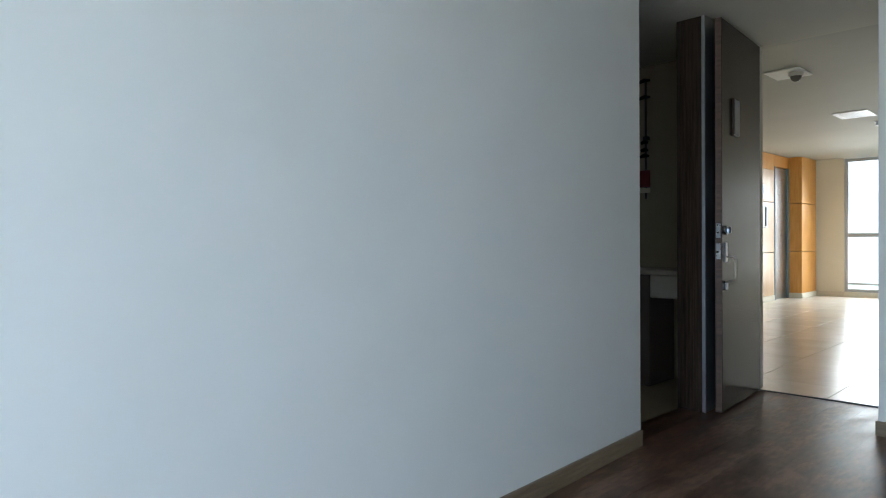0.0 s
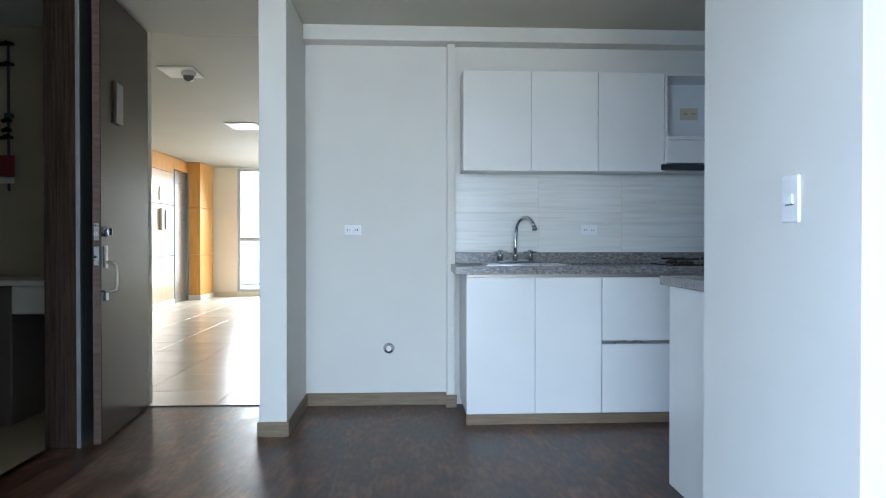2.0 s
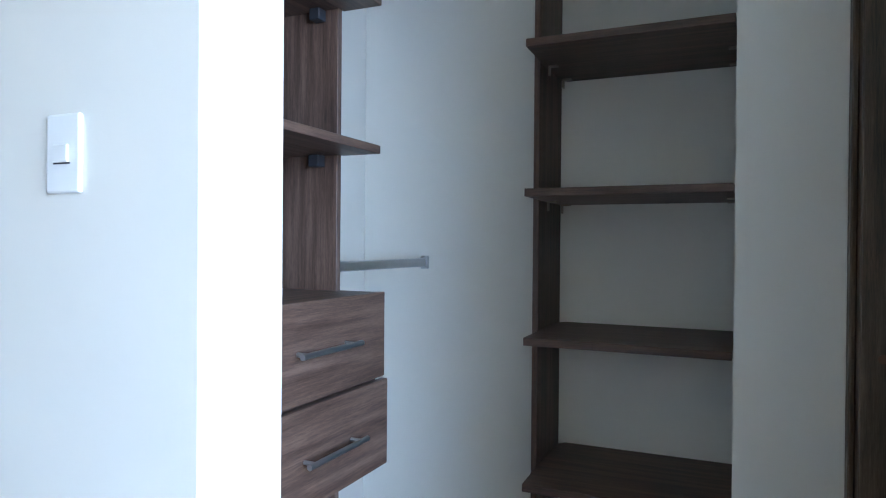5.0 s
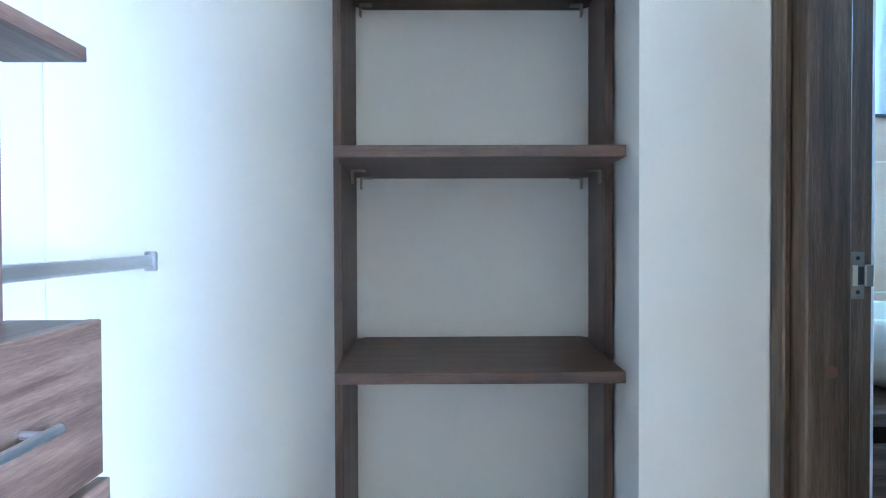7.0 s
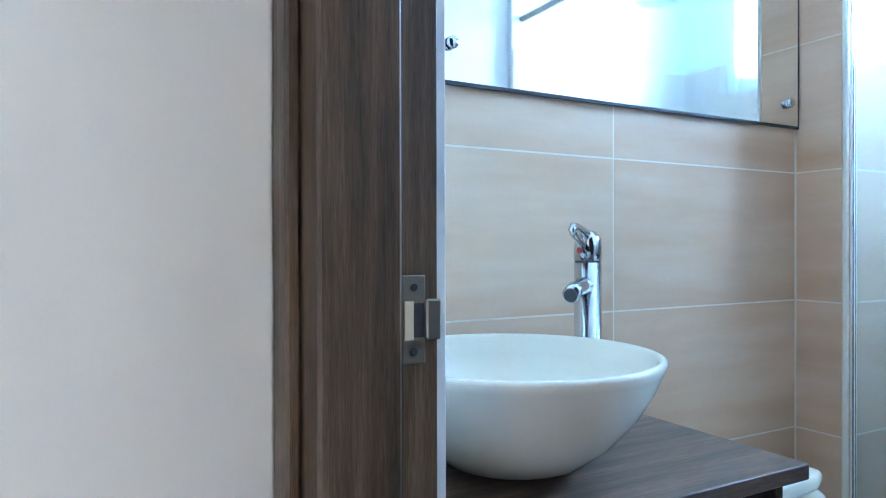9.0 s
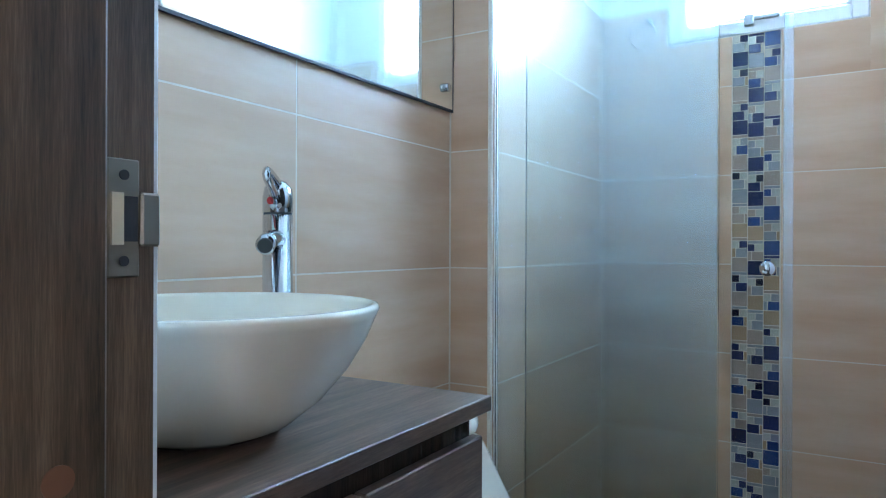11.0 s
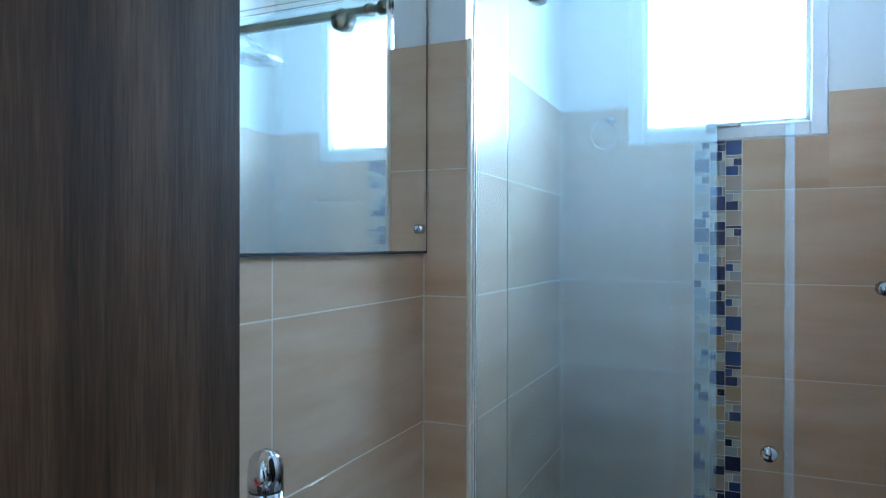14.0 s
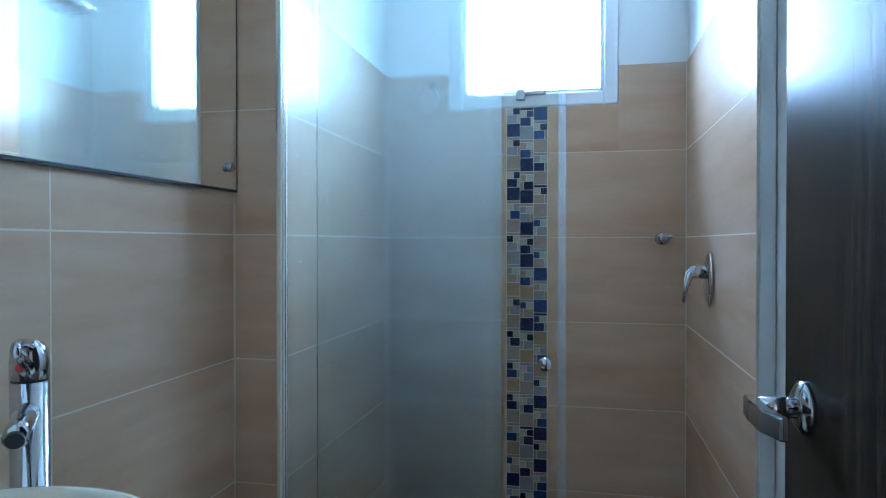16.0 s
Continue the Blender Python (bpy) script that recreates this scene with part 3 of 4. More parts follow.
for z, w in ((2.495, 0.05), (2.355, 0.05), (1.975, 0.03), (1.91, 0.03), (1.86, 0.04)):
    part("tap", tube([(-w, -0.055, z - 0.004), (0, -0.05, z + 0.008), (w, -0.055, z)], [0.012, 0.018, 0.010], 10), M_BLACK, panel)
# both tags are coloured darker to carry the laundry's shade
part("red_tag", boxes((-0.055, 0.05, -0.062, -0.045, 1.60, 1.74), bevel=0.004), plain("shaded_red_tag", (0.16, 0.02, 0.018), 0.5), panel, "red enamelled tag")
part("white_tag", boxes((-0.05, 0.05, -0.060, -0.045, 1.55, 1.592), bevel=0.004), M_CREAM, panel)
for z in (1.60, 2.0):
    part("bracket", boxes((-0.02, 0.02, -0.045, 0.0, z, z + 0.03)), M_DARK, panel)

# ---- lobby ----
ORN = thing("wood_panelling", "honey and pale wood wall panels round the lift in the lobby", "wall panel", kind="structure")
PX = -3.9
for z0, z1 in ((0.10, 0.90), (0.91, 1.835), (1.845, 2.79)):
    part("panel", boxes((-3.998, PX, 9.2, 12.83, z0, min(z1, 2.44)), bevel=0.003), M_PALE, ORN)
    part("panel", boxes((-3.998, PX + 0.24, 13.62, 14.50, z0, min(z1, 2.745)), bevel=0.004), M_ORANGE, ORN, "deep honey coloured pillar panel")
part("panel", boxes((-3.998, PX, 12.835, 13.615, 2.53, 2.74), bevel=0.003), M_ORANGE, ORN)
part("panel", boxes((-3.998, PX, 9.2, 12.83, 2.445, 2.74), bevel=0.003), M_ORANGE, ORN)
part("plinth", boxes((-3.998, PX + 0.01, 9.2, 12.83, 0, 0.098), bevel=0.002), M_LOBBY_WALL, ORN)
part("plinth", boxes((-3.998, PX + 0.25, 13.61, 14.51, 0, 0.098), bevel=0.002), M_LOBBY_WALL, ORN)
lift = thing("lift_door", "blue-grey steel lift door in the panelled wall", "lift door", kind="structure")
part("door_leaf", boxes((-3.99, PX - 0.03, 12.87, 13.58, 0, 2.50), bevel=0.003), M_STEEL, lift)
for y in (12.838, 13.585):
    part("jamb", boxes((-3.99, PX + 0.012, y, y + 0.03, 0, 2.525), bevel=0.002), plain("blue_grey_metal", (0.24, 0.34, 0.42), 0.4, 0.2), lift)
nb = thing("notice", "small white notice on the panelled lobby wall", "notice", at=(PX + 0.004, 12.2, 2.02))
part("holder", boxes((0, 0.012, -0.13, 0.13, -0.13, 0.13), bevel=0.004), M_PLASTIC, nb)
part("sheet", boxes((0.0125, 0.015, -0.115, 0.115, -0.115, 0.115)), plain("white_paper", (0.78, 0.82, 0.86), 0.5), nb)
ph = thing("intercom_phone", "white intercom with a dark handset on the lobby wall", "intercom", at=(PX + 0.004, 12.2, 1.56))
part("base_plate", boxes((0, 0.05, -0.12, 0.14, -0.2, 0.2), bevel=0.012, segs=2), M_PLASTIC, ph)
part("handset", boxes((0.051, 0.07, 0.0, 0.05, -0.17, 0.17), bevel=0.008, segs=2), plain("grey_handset", (0.30, 0.36, 0.42), 0.4), ph)
setting("baseboard_lobby", boxes((PX + 0.25, -3.17, 14.545, 14.559, 0, 0.10), bevel=0.002), M_LOBBY_TILE, "cream tile skirting in the lobby", "baseboard")
M_FRAME = plain("grey_window_frame", (0.52, 0.55, 0.58), 0.4)
w2 = thing("window_2", "tall grey framed lobby window, brightly lit", "window", kind="structure")
for b in ((-3.17, -3.11, 14.58, 14.64, 0.10, 2.73), (-1.06, -1.0, 14.58, 14.64, 0.10, 2.73), (-2.12, -2.06, 14.58, 14.64, 0.16, 2.67), (-3.11, -1.06, 14.58, 14.64, 1.18, 1.26), (-3.11, -1.06, 14.58, 14.64, 0.10, 0.16), (-3.11, -1.06, 14.58, 14.64, 0.24, 0.28), (-3.11, -1.06, 14.58, 14.64, 2.67, 2.73)):
    part("window_frame", boxes(b, bevel=0.004), M_FRAME, w2)
domec = thing("ceiling_dome_camera", "dark dome camera on a white ceiling plate", "camera", at=(-1.564, 6.43, 2.75))
part("plate", boxes((-0.245, 0.075, -0.15, 0.24, -0.016, -0.001), bevel=0.004), M_PLASTIC, domec)
part("housing", lathe([(0.062, -0.0165), (0.066, -0.03), (0.064, -0.045), (0.052, -0.055)], (0, 0, 0), 24), plain("grey_housing", (0.5, 0.48, 0.44), 0.5), domec, smooth=True)
part("dome", lathe([(0.05, -0.0555), (0.046, -0.072), (0.037, -0.09), (0.02, -0.102), (0, -0.106)], (0, 0, 0), 24), plain("smoked_plastic", (0.12, 0.11, 0.10), 0.15), domec, smooth=True)
vent = thing("ceiling_vent", "white slatted air vent in the lobby ceiling", "air vent", at=(-1.77, 9.38, 2.75))
part("frame", boxes((-0.2, 0.2, -0.25, -0.2, -0.012, -0.001), (-0.2, 0.2, 0.2, 0.25, -0.012, -0.001), (-0.2, -0.15, -0.2, 0.2, -0.012, -0.001), (0.15, 0.2, -0.2, 0.2, -0.012, -0.001)), M_PLASTIC, vent)
for k in range(6):
    part("slat", boxes((-0.149, 0.149, -0.17 + k * 0.068, -0.13 + k * 0.068, -0.010, -0.004)), M_PLASTIC, vent)
for x, y in ((-1.75, 11.0), (-1.68, 10.2)):
    det = thing("smoke_detector", "small grey smoke detector on the ceiling", "smoke detector", at=(x, y, 2.75))
    part("base", lathe([(0.05, 0), (0.05, -0.014), (0.045, -0.02), (0.03, -0.022), (0.03, -0.045), (0.038, -0.05), (0.03, -0.062), (0, -0.065)], (0, 0, 0), 20), M_STEEL, det)

# ---- kitchen ----
KF, KW = 4.262, 4.818


def handleless_front(name, x0, x1, z0, z1, parent, y=KF):
    return part(name, boxes((x0 + 0.002, x1 - 0.002, y, y + 0.018, z0, z1), bevel=0.0015), M_LAM, parent)


def base_unit(x0, x1, label, fronts):
    u = thing("base_cabinet", label, "cabinet", "kitchen base cabinets")
    part("body", boxes((x0, x1, KF + 0.019, KW - 0.002, 0.066, 0.935)), M_LAMSIDE, u)
    part("top_profile", boxes((x0, x1, KF + 0.004, KF + 0.0185, 0.928, 0.948), bevel=0.001), M_NICKEL, u)
    part("kickboard", boxes((x0, x1, KF + 0.008, KF + 0.0185, 0.0, 0.064)), M_BASE, u, "brown wood-look kickboard")
    for kind, a, b, c, d in fronts:
        handleless_front(kind, a, b, c, d, u)
    return u


base_unit(0.838, 1.7, "white glossy sink cabinet with two plain doors", [("door", 0.838, 1.272, 0.068, 0.925), ("door", 1.272, 1.7, 0.068, 0.925)])
dr = base_unit(1.7, 2.3, "white glossy drawer cabinet with two deep drawers", [("drawer_front", 1.7, 2.3, 0.068, 0.503), ("drawer_front", 1.7, 2.3, 0.526, 0.925)])
part("pull_profile", boxes((1.702, 2.298, KF + 0.006, KF + 0.018, 0.505, 0.524)), M_STEEL, dr, "dark metal finger-pull strip")
base_unit(2.3, 2.99, "white glossy corner cabinet with a plain door", [("door", 2.3, 2.99, 0.068, 0.925)])

ct = thing("countertop", "grey speckled granite worktop with a low upstand", "worktop")
SX0, SX1, SY0, SY1 = 1.0, 1.5, 4.37, 4.64
part("slab", boxes((0.77, SX0, 4.235, KW - 0.001, 0.950, 0.998), (SX1, 2.995, 4.235, KW - 0.001, 0.950, 0.998), (SX0, SX1, 4.235, SY0, 0.950, 0.998), (SX0, SX1, SY1, KW - 0.001, 0.950, 0.998)), M_GRANITE, ct)
part("upstand", boxes((0.802, 2.995, 4.797, KW - 0.0005, 0.9985, 1.078), bevel=0.002), M_GRANITE, ct)
ksink = thing("kitchen_sink", "inset stainless steel kitchen sink", "sink")
part("bowl", boxes((SX0, SX0 + 0.01, SY0, SY1, 0.82, 0.997), (SX1 - 0.01, SX1, SY0, SY1, 0.82, 0.997), (SX0 + 0.01, SX1 - 0.01, SY0, SY0 + 0.01, 0.82, 0.997), (SX0 + 0.01, SX1 - 0.01, SY1 - 0.01, SY1, 0.82, 0.997), (SX0, SX1, SY0, SY1, 0.81, 0.82)), M_STEEL, ksink)
part("rim", boxes((SX0 - 0.02, SX0, SY0 - 0.02, SY1 + 0.08, 0.9985, 1.003), (SX1, SX1 + 0.02, SY0 - 0.02, SY1 + 0.08, 0.9985, 1.003), (SX0, SX1, SY0 - 0.02, SY0, 0.9985, 1.003), (SX0, SX1, SY1, SY1 + 0.08, 0.9985, 1.003)), M_STEEL, ksink)

tap = thing("kitchen_tap", "chrome gooseneck mixer tap with two cross handles", "tap", at=(1.215, 4.69, 1.003))
part("base_bar", boxes((-0.13, 0.13, -0.028, 0.028, 0.0, 0.022), bevel=0.008, segs=2), M_CHROME, tap)
part("spout", tube([(0, 0, 0.02), (0, 0, 0.12), (0.004, -0.006, 0.20)] + [(0.046 * (1 - math.cos(a)) + 0.004, -0.10 * (1 - math.cos(a)) - 0.006, 0.22 + 0.095 * math.sin(a)) for a in (k * math.pi / 10 for k in range(1, 10))], 0.0115, 14), M_CHROME, tap, smooth=True)
part("spout_collar", tube([(0, 0, 0.02), (0, 0, 0.09)], 0.016, 16), M_CHROME, tap, smooth=True)
part("aerator", tube([(0.093, -0.199, 0.255), (0.098, -0.208, 0.225)], 0.017, 14), M_CHROME, tap, smooth=True)
for s in (-1, 1):
    v = part("valve", tube([(s * 0.105, 0, 0.02), (s * 0.105, 0, 0.095)], [0.02, 0.017], 16), M_CHROME, tap, smooth=True)
    part("cross_handle", boxes((s * 0.105 - 0.045, s * 0.105 + 0.045, -0.006, 0.006, 0.072, 0.084), (s * 0.105 - 0.006, s * 0.105 + 0.006, -0.045, 0.045, 0.073, 0.083), bevel=0.003), M_CHROME, v)

hob = thing("gas_hob", "black glass gas hob let into the worktop", "hob", at=(2.45, 4.52, 0.9985))
part("glass_top", boxes((-0.27, 0.27, -0.2, 0.2, 0, 0.008), bevel=0.003), M_BLACK, hob)
for x in (-0.14, 0.14):
    for y in (-0.09, 0.1):
        part("burner", lathe([(0.055, 0.0085), (0.052, 0.022), (0.03, 0.03), (0, 0.031)], (x, y, 0), 20), M_BLACK, hob)
        part("pan_support", boxes((x - 0.09, x + 0.09, y - 0.005, y + 0.005, 0.034, 0.046), (x - 0.005, x + 0.005, y - 0.08, y + 0.08, 0.034, 0.045), bevel=0.002), M_BLACK, hob)

UF = 4.552


def wall_unit(x0, x1, label):
    u = thing("wall_cabinet", label, "cabinet", "kitchen wall cabinets")
    part("body", boxes((x0, x1, UF + 0.019, KW - 0.001, 1.636, 2.30)), M_LAMSIDE, u)
    part("door", boxes((x0 + 0.002, x1 - 0.002, UF, UF + 0.018, 1.630, 2.30), bevel=0.0015), M_LAM, u)
    return u


for a, b in ((0.84, 1.30), (1.30, 1.757), (1.757, 2.212)):
    wall_unit(a, b, "white glossy wall cabinet with one plain door")
mw = thing("microwave_shelf", "open white cabinet niche above the cooker hood", "cabinet")
part("side_panel", boxes((2.214, 2.232, UF, KW - 0.001, 1.68, 2.30)), M_LAM, mw)
part("side_panel", boxes((2.81, 2.828, UF, KW - 0.001, 1.68, 2.30)), M_LAM, mw)
part("top_panel", boxes((2.2325, 2.8095, UF, KW - 0.001, 2.282, 2.30)), M_LAM, mw)
part("shelf", boxes((2.2325, 2.8095, UF - 0.02, KW - 0.001, 1.845, 1.868), bevel=0.003), M_LAM, mw)
part("back_panel", boxes((2.2325, 2.8095, KW - 0.012, KW - 0.0015, 1.869, 2.281)), M_LAMSIDE, mw)
part("hood_cover", boxes((2.2325, 2.8095, UF, UF + 0.018, 1.69, 1.8445), bevel=0.002), M_LAM, mw)
hood = thing("cooker_hood", "slim steel pull-out cooker hood under the niche", "cooker hood")
part("body", boxes((2.20, 2.83, UF + 0.02, KW - 0.02, 1.637, 1.679), bevel=0.002), M_STEEL, hood)
part("front_bar", boxes((2.19, 2.83, UF - 0.02, UF + 0.0195, 1.640, 1.678), bevel=0.003), M_DARK, hood)
outlet(2.49, KW - 0.013, 2.07, cover=M_CREAM, w=0.13, h=0.085, label="cream power socket inside the niche")

# peninsula
pen = thing("peninsula", "white panelled breakfast peninsula carcass", "cabinet")
part("side_panel", boxes((1.712, 1.735, 2.345, 3.20, 0, 0.944), bevel=0.002), M_LAM, pen)
part("end_panel", boxes((1.737, 2.99, 3.18, 3.20, 0.07, 0.944), bevel=0.002), M_LAM, pen)
part("body", boxes((1.737, 2.985, 2.345, 3.178, 0.07, 0.944)), M_LAMSIDE, pen)
slab = thing("breakfast_counter", "grey speckled granite counter on the peninsula", "worktop")
part("slab", boxes((1.678, 2.995, 2.342, 3.24, 0.946, 0.992), bevel=0.003), M_GRANITE, slab)

# ---- closet ----
TL0, TL1, TLF, TLB = 1.682, 2.206, 1.655, 2.118
lt = thing("closet_tower", "dark walnut laminate closet tower with open shelves and two drawers", "wardrobe")
part("side_board", boxes((2.182, 2.20, 1.765, 2.006, 0.186, 2.30), bevel=0.001), M_WOOD_V, lt)
part("side_board", boxes((1.684, 1.70, 1.765, 2.006, 0.186, 2.30), bevel=0.001), M_WOOD_V, lt)
for z in (1.366, 1.729):
    s = part("shelf", boxes((TL0, TL1, TLF, 1.764, z - 0.020, z), (1.7005, 2.1815, 1.7635, TLB, z - 0.020, z), bevel=0.0012), M_WOOD_X, lt)
    part("bracket", boxes((2.15, 2.181, 1.80, 1.83, z - 0.05, z - 0.021), bevel=0.002), M_DARK, s)
part("shelf", boxes((TL0, TL1, TLF, 1.764, 2.04, 2.06), (1.7005, 2.1815, 1.7635, TLB, 2.04, 2.06), bevel=0.0012), M_WOOD_X, lt)
part("shelf", boxes((1.7005, 2.1815, 1.70, TLB, 0.30, 0.32), bevel=0.0012), M_WOOD_X, lt)
part("drawer_case", boxes((TL0, TL1 - 0.006, TLF + 0.008, 1.764, 0.60, 0.985), (1.7005, 2.1815, 1.7635, TLB, 0.60, 0.985)), M_WOOD_X, lt)
part("case_top", boxes((TL0, TL1 - 0.002, TLF + 0.004, 1.764, 0.987, 1.007), (1.7005, 2.1815, 1.7635, TLB, 0.987, 1.007)), M_WOOD_X, lt)
for z0, z1, y, hz, hx in ((0.803, 1.008, 1.640, 0.905, 1.840), (0.587, 0.796, 1.634, 0.688, 1.857)):
    d = part("drawer_front", boxes((TL0, TL1 + (0.006 if z0 < 0.7 else 0), y, y + 0.018, z0, z1), bevel=0.0015), M_WOOD_X, lt)
    part("bar_handle", add_tube(add_tube(tube([(hx - 0.008, y - 0.028, hz), (hx + 0.214, y - 0.028, hz)], 0.0062, 12), [(hx + 0.015, y - 0.028, hz), (hx + 0.015, y, hz)], 0.005, 8), [(hx + 0.19, y - 0.028, hz), (hx + 0.19, y, hz)], 0.005, 8), M_ALU, d, "brushed steel bar handle")
for z, y in ((1.062, 1.868), (2.014, 1.866)):
    rod = thing("clothes_rail", "plain oval metal clothes rail in the closet", "clothes rail", "closet rails")
    part("bar", boxes((2.2005, 2.902, y - 0.008, y + 0.008, z - 0.017, z + 0.013), bevel=0.006, segs=2), M_ALU, rod)
    part("wall_socket", boxes((2.9, 2.9105, y - 0.015, y + 0.015, z - 0.025, z + 0.022), bevel=0.003), M_STEEL, rod)
base = thing("closet_platform", "low dark walnut laminate platform across the closet floor", "platform")
part("top_board", boxes((1.678, 2.896, 1.66, 2.1065, 0.166, 0.185), bevel=0.001), M_WOOD_X, base)
part("front_board", boxes((1.69, 2.896, 1.668, 1.686, 0.0, 0.165), bevel=0.001), M_WOOD_X, base)
part("edge_batten", boxes((2.8785, 2.896, 1.687, 2.1065, 0.0, 0.165)), M_WOOD_Y, base)
hat = thing("closet_top_shelf", "dark walnut laminate shelf above the clothes rail", "shelf")
part("board", boxes((2.2005, 2.9105, 1.70, 2.118, 2.04, 2.06), bevel=0.0012), M_WOOD_X, hat)

rt = thing("shelf_tower", "dark walnut laminate shelf tower open to the white wall", "shelf unit")
part("side_board", boxes((2.655, 2.9105, 1.3815, 1.399, 0, 2.30), bevel=0.001), M_WOOD_V_SHADE, rt)
part("side_board", prism([(2.655, 0.838), (2.655, 0.855), (2.9105, 0.828), (2.9105, 0.811)], 0, 2.30, 0.001), M_WOOD_V_SHADE, rt)
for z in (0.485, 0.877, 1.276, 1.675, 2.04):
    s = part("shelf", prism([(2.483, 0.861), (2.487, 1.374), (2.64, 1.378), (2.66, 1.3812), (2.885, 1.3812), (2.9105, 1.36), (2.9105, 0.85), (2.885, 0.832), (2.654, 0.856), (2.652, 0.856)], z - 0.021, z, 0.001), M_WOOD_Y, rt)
    for y in (1.352, 0.868):
        for x in (2.69, 2.86):
            part("bracket", boxes((x, x + 0.018, y - 0.012, y + 0.012, z - 0.026, z - 0.0215), (x, x + 0.018, y + (0.012 if y > 1 else -0.016), y + (0.016 if y > 1 else -0.012), z - 0.05, z - 0.0215), bevel=0.001), M_NICKEL, s)

# ---- bathroom doorway ----
bf = thing("door_frame", "walnut laminate frame lining the bathroom doorway", "door frame", kind="structure")
JX = 2.342
part("jamb", boxes((2.336, 2.418, 0.5535, 0.6245, 0, 2.455), bevel=0.003), M_JAMB, bf)
part("casing", boxes((2.378, 2.4195, 0.6250, 0.638, 0, 2.455), bevel=0.003), M_JAMB, bf)
part("rebate", boxes((JX, 2.418, 0.519, 0.553, 0, 2.455), bevel=0.001), M_JAMB, bf)
part("inner_edge", boxes((2.372, 2.43, 0.4945, 0.5185, 0, 2.455), bevel=0.001), M_PVC, bf, "pale edge strip")
part("hinge_jamb", boxes((1.667, 1.69, 0.505, 0.637, 0, 2.455), bevel=0.002), M_JAMB, bf)
part("head_jamb", boxes((1.6905, 2.335, 0.505, 0.637, 2.435, 2.458), bevel=0.002), M_WOOD_X, bf)
st = part("strike_plate", boxes((JX - 0.0025, JX - 0.0002, 0.5315, 0.5530, 1.017, 1.090), bevel=0.0008), M_NICKEL, bf, "dull steel strike plate")
part("strike_lip", boxes((JX - 0.0045, JX - 0.0002, 0.5175, 0.5313, 1.036, 1.070), bevel=0.0015), M_NICKEL, st)
part("latch_hole", boxes((JX - 0.0037, JX - 0.0026, 0.5335, 0.5430, 1.039, 1.067)), M_DARK, st)
part("plaster_in_hole", boxes((JX - 0.0042, JX - 0.0026, 0.5432, 0.5510, 1.037, 1.069)), M_CREAM, st)
for z in (1.027, 1.080):
    part("screw", tube([(JX - 0.0025, 0.5425, z), (JX - 0.0037, 0.5425, z)], 0.0032, 12), M_DARK, st)
part("cover_cap", tube([(2.336, 0.584, 0.904), (2.3352, 0.584, 0.904)], 0.0095, 18), plain("brown_cap", (0.16, 0.07, 0.035), 0.5), bf, "reddish brown screw cap")

bd = thing("door_2", "dark walnut bathroom door opened against the wall", "door", kind="structure", at=(1.712, 0.503, 0))
bd.rotation_euler = (0, 0, radians(-86.0))
BW = 0.655
part("leaf", boxes((0, BW, -0.036, 0, 0.012, 2.43), bevel=0.002), M_DOOR, bd)
rose = part("rose", tube([(BW - 0.065, 0, 1.07), (BW - 0.065, 0.006, 1.07), (BW - 0.065, 0.012, 1.07)], [0.033, 0.031, 0.02], 28), M_CHROME, bd, "chrome lever handle rose", True)
part("neck", tube([(BW - 0.065, 0.01, 1.07), (BW - 0.065, 0.056, 1.07)], [0.013, 0.0115], 18), M_CHROME, rose, "", True)
part("lever", prism([(BW - 0.050, 0.050), (BW - 0.052, 0.066), (BW - 0.085, 0.071), (BW - 0.125, 0.070), (BW - 0.165, 0.062), (BW - 0.165, 0.052), (BW - 0.125, 0.059), (BW - 0.085, 0.059), (BW - 0.07, 0.052)], 1.056, 1.082, 0.0025), M_CHROME, rose, "flat curved chrome lever")

# ---- bathroom ----
van = thing("vanity_unit", "walnut laminate vanity cabinet with a thick top", "vanity")
part("top", boxes((2.397, 2.8355, -0.074, 0.4995, 0.800, 0.822), bevel=0.0015), M_VANITY, van)
part("body", boxes((2.425, 2.8355, -0.058, 0.4995, 0.28, 0.799)), M_DOOR, van)
part("door", boxes((2.406, 2.4245, -0.064, 0.21, 0.29, 0.765), bevel=0.002), M_VANITY, van)
part("door", boxes((2.406, 2.4245, 0.214, 0.495, 0.29, 0.765), bevel=0.002), M_VANITY, van)

BC = (2.592, 0.272, 0.822)
basin = thing("vessel_basin", "round white ceramic vessel basin on the vanity top", "basin")
part("bowl", lathe([(0, 0.001), (0.075, 0.001), (0.10, 0.012), (0.135, 0.04), (0.165, 0.075), (0.185, 0.108), (0.196, 0.134), (0.2, 0.143), (0.198, 0.148), (0.192, 0.149), (0.187, 0.144), (0.176, 0.118), (0.155, 0.083), (0.125, 0.05), (0.085, 0.026), (0.03, 0.018), (0, 0.017)], BC, 64), M_CERAMIC, basin, "", True)
part("waste", lathe([(0.022, 0.018), (0.022, 0.022), (0, 0.023)], BC, 20), M_CHROME, basin)

fc = thing("basin_tap", "tall chrome single lever basin mixer with a red dot", "tap", at=(2.714, 0.036, 0.822))
fc.rotation_euler = (0, 0, radians(126))
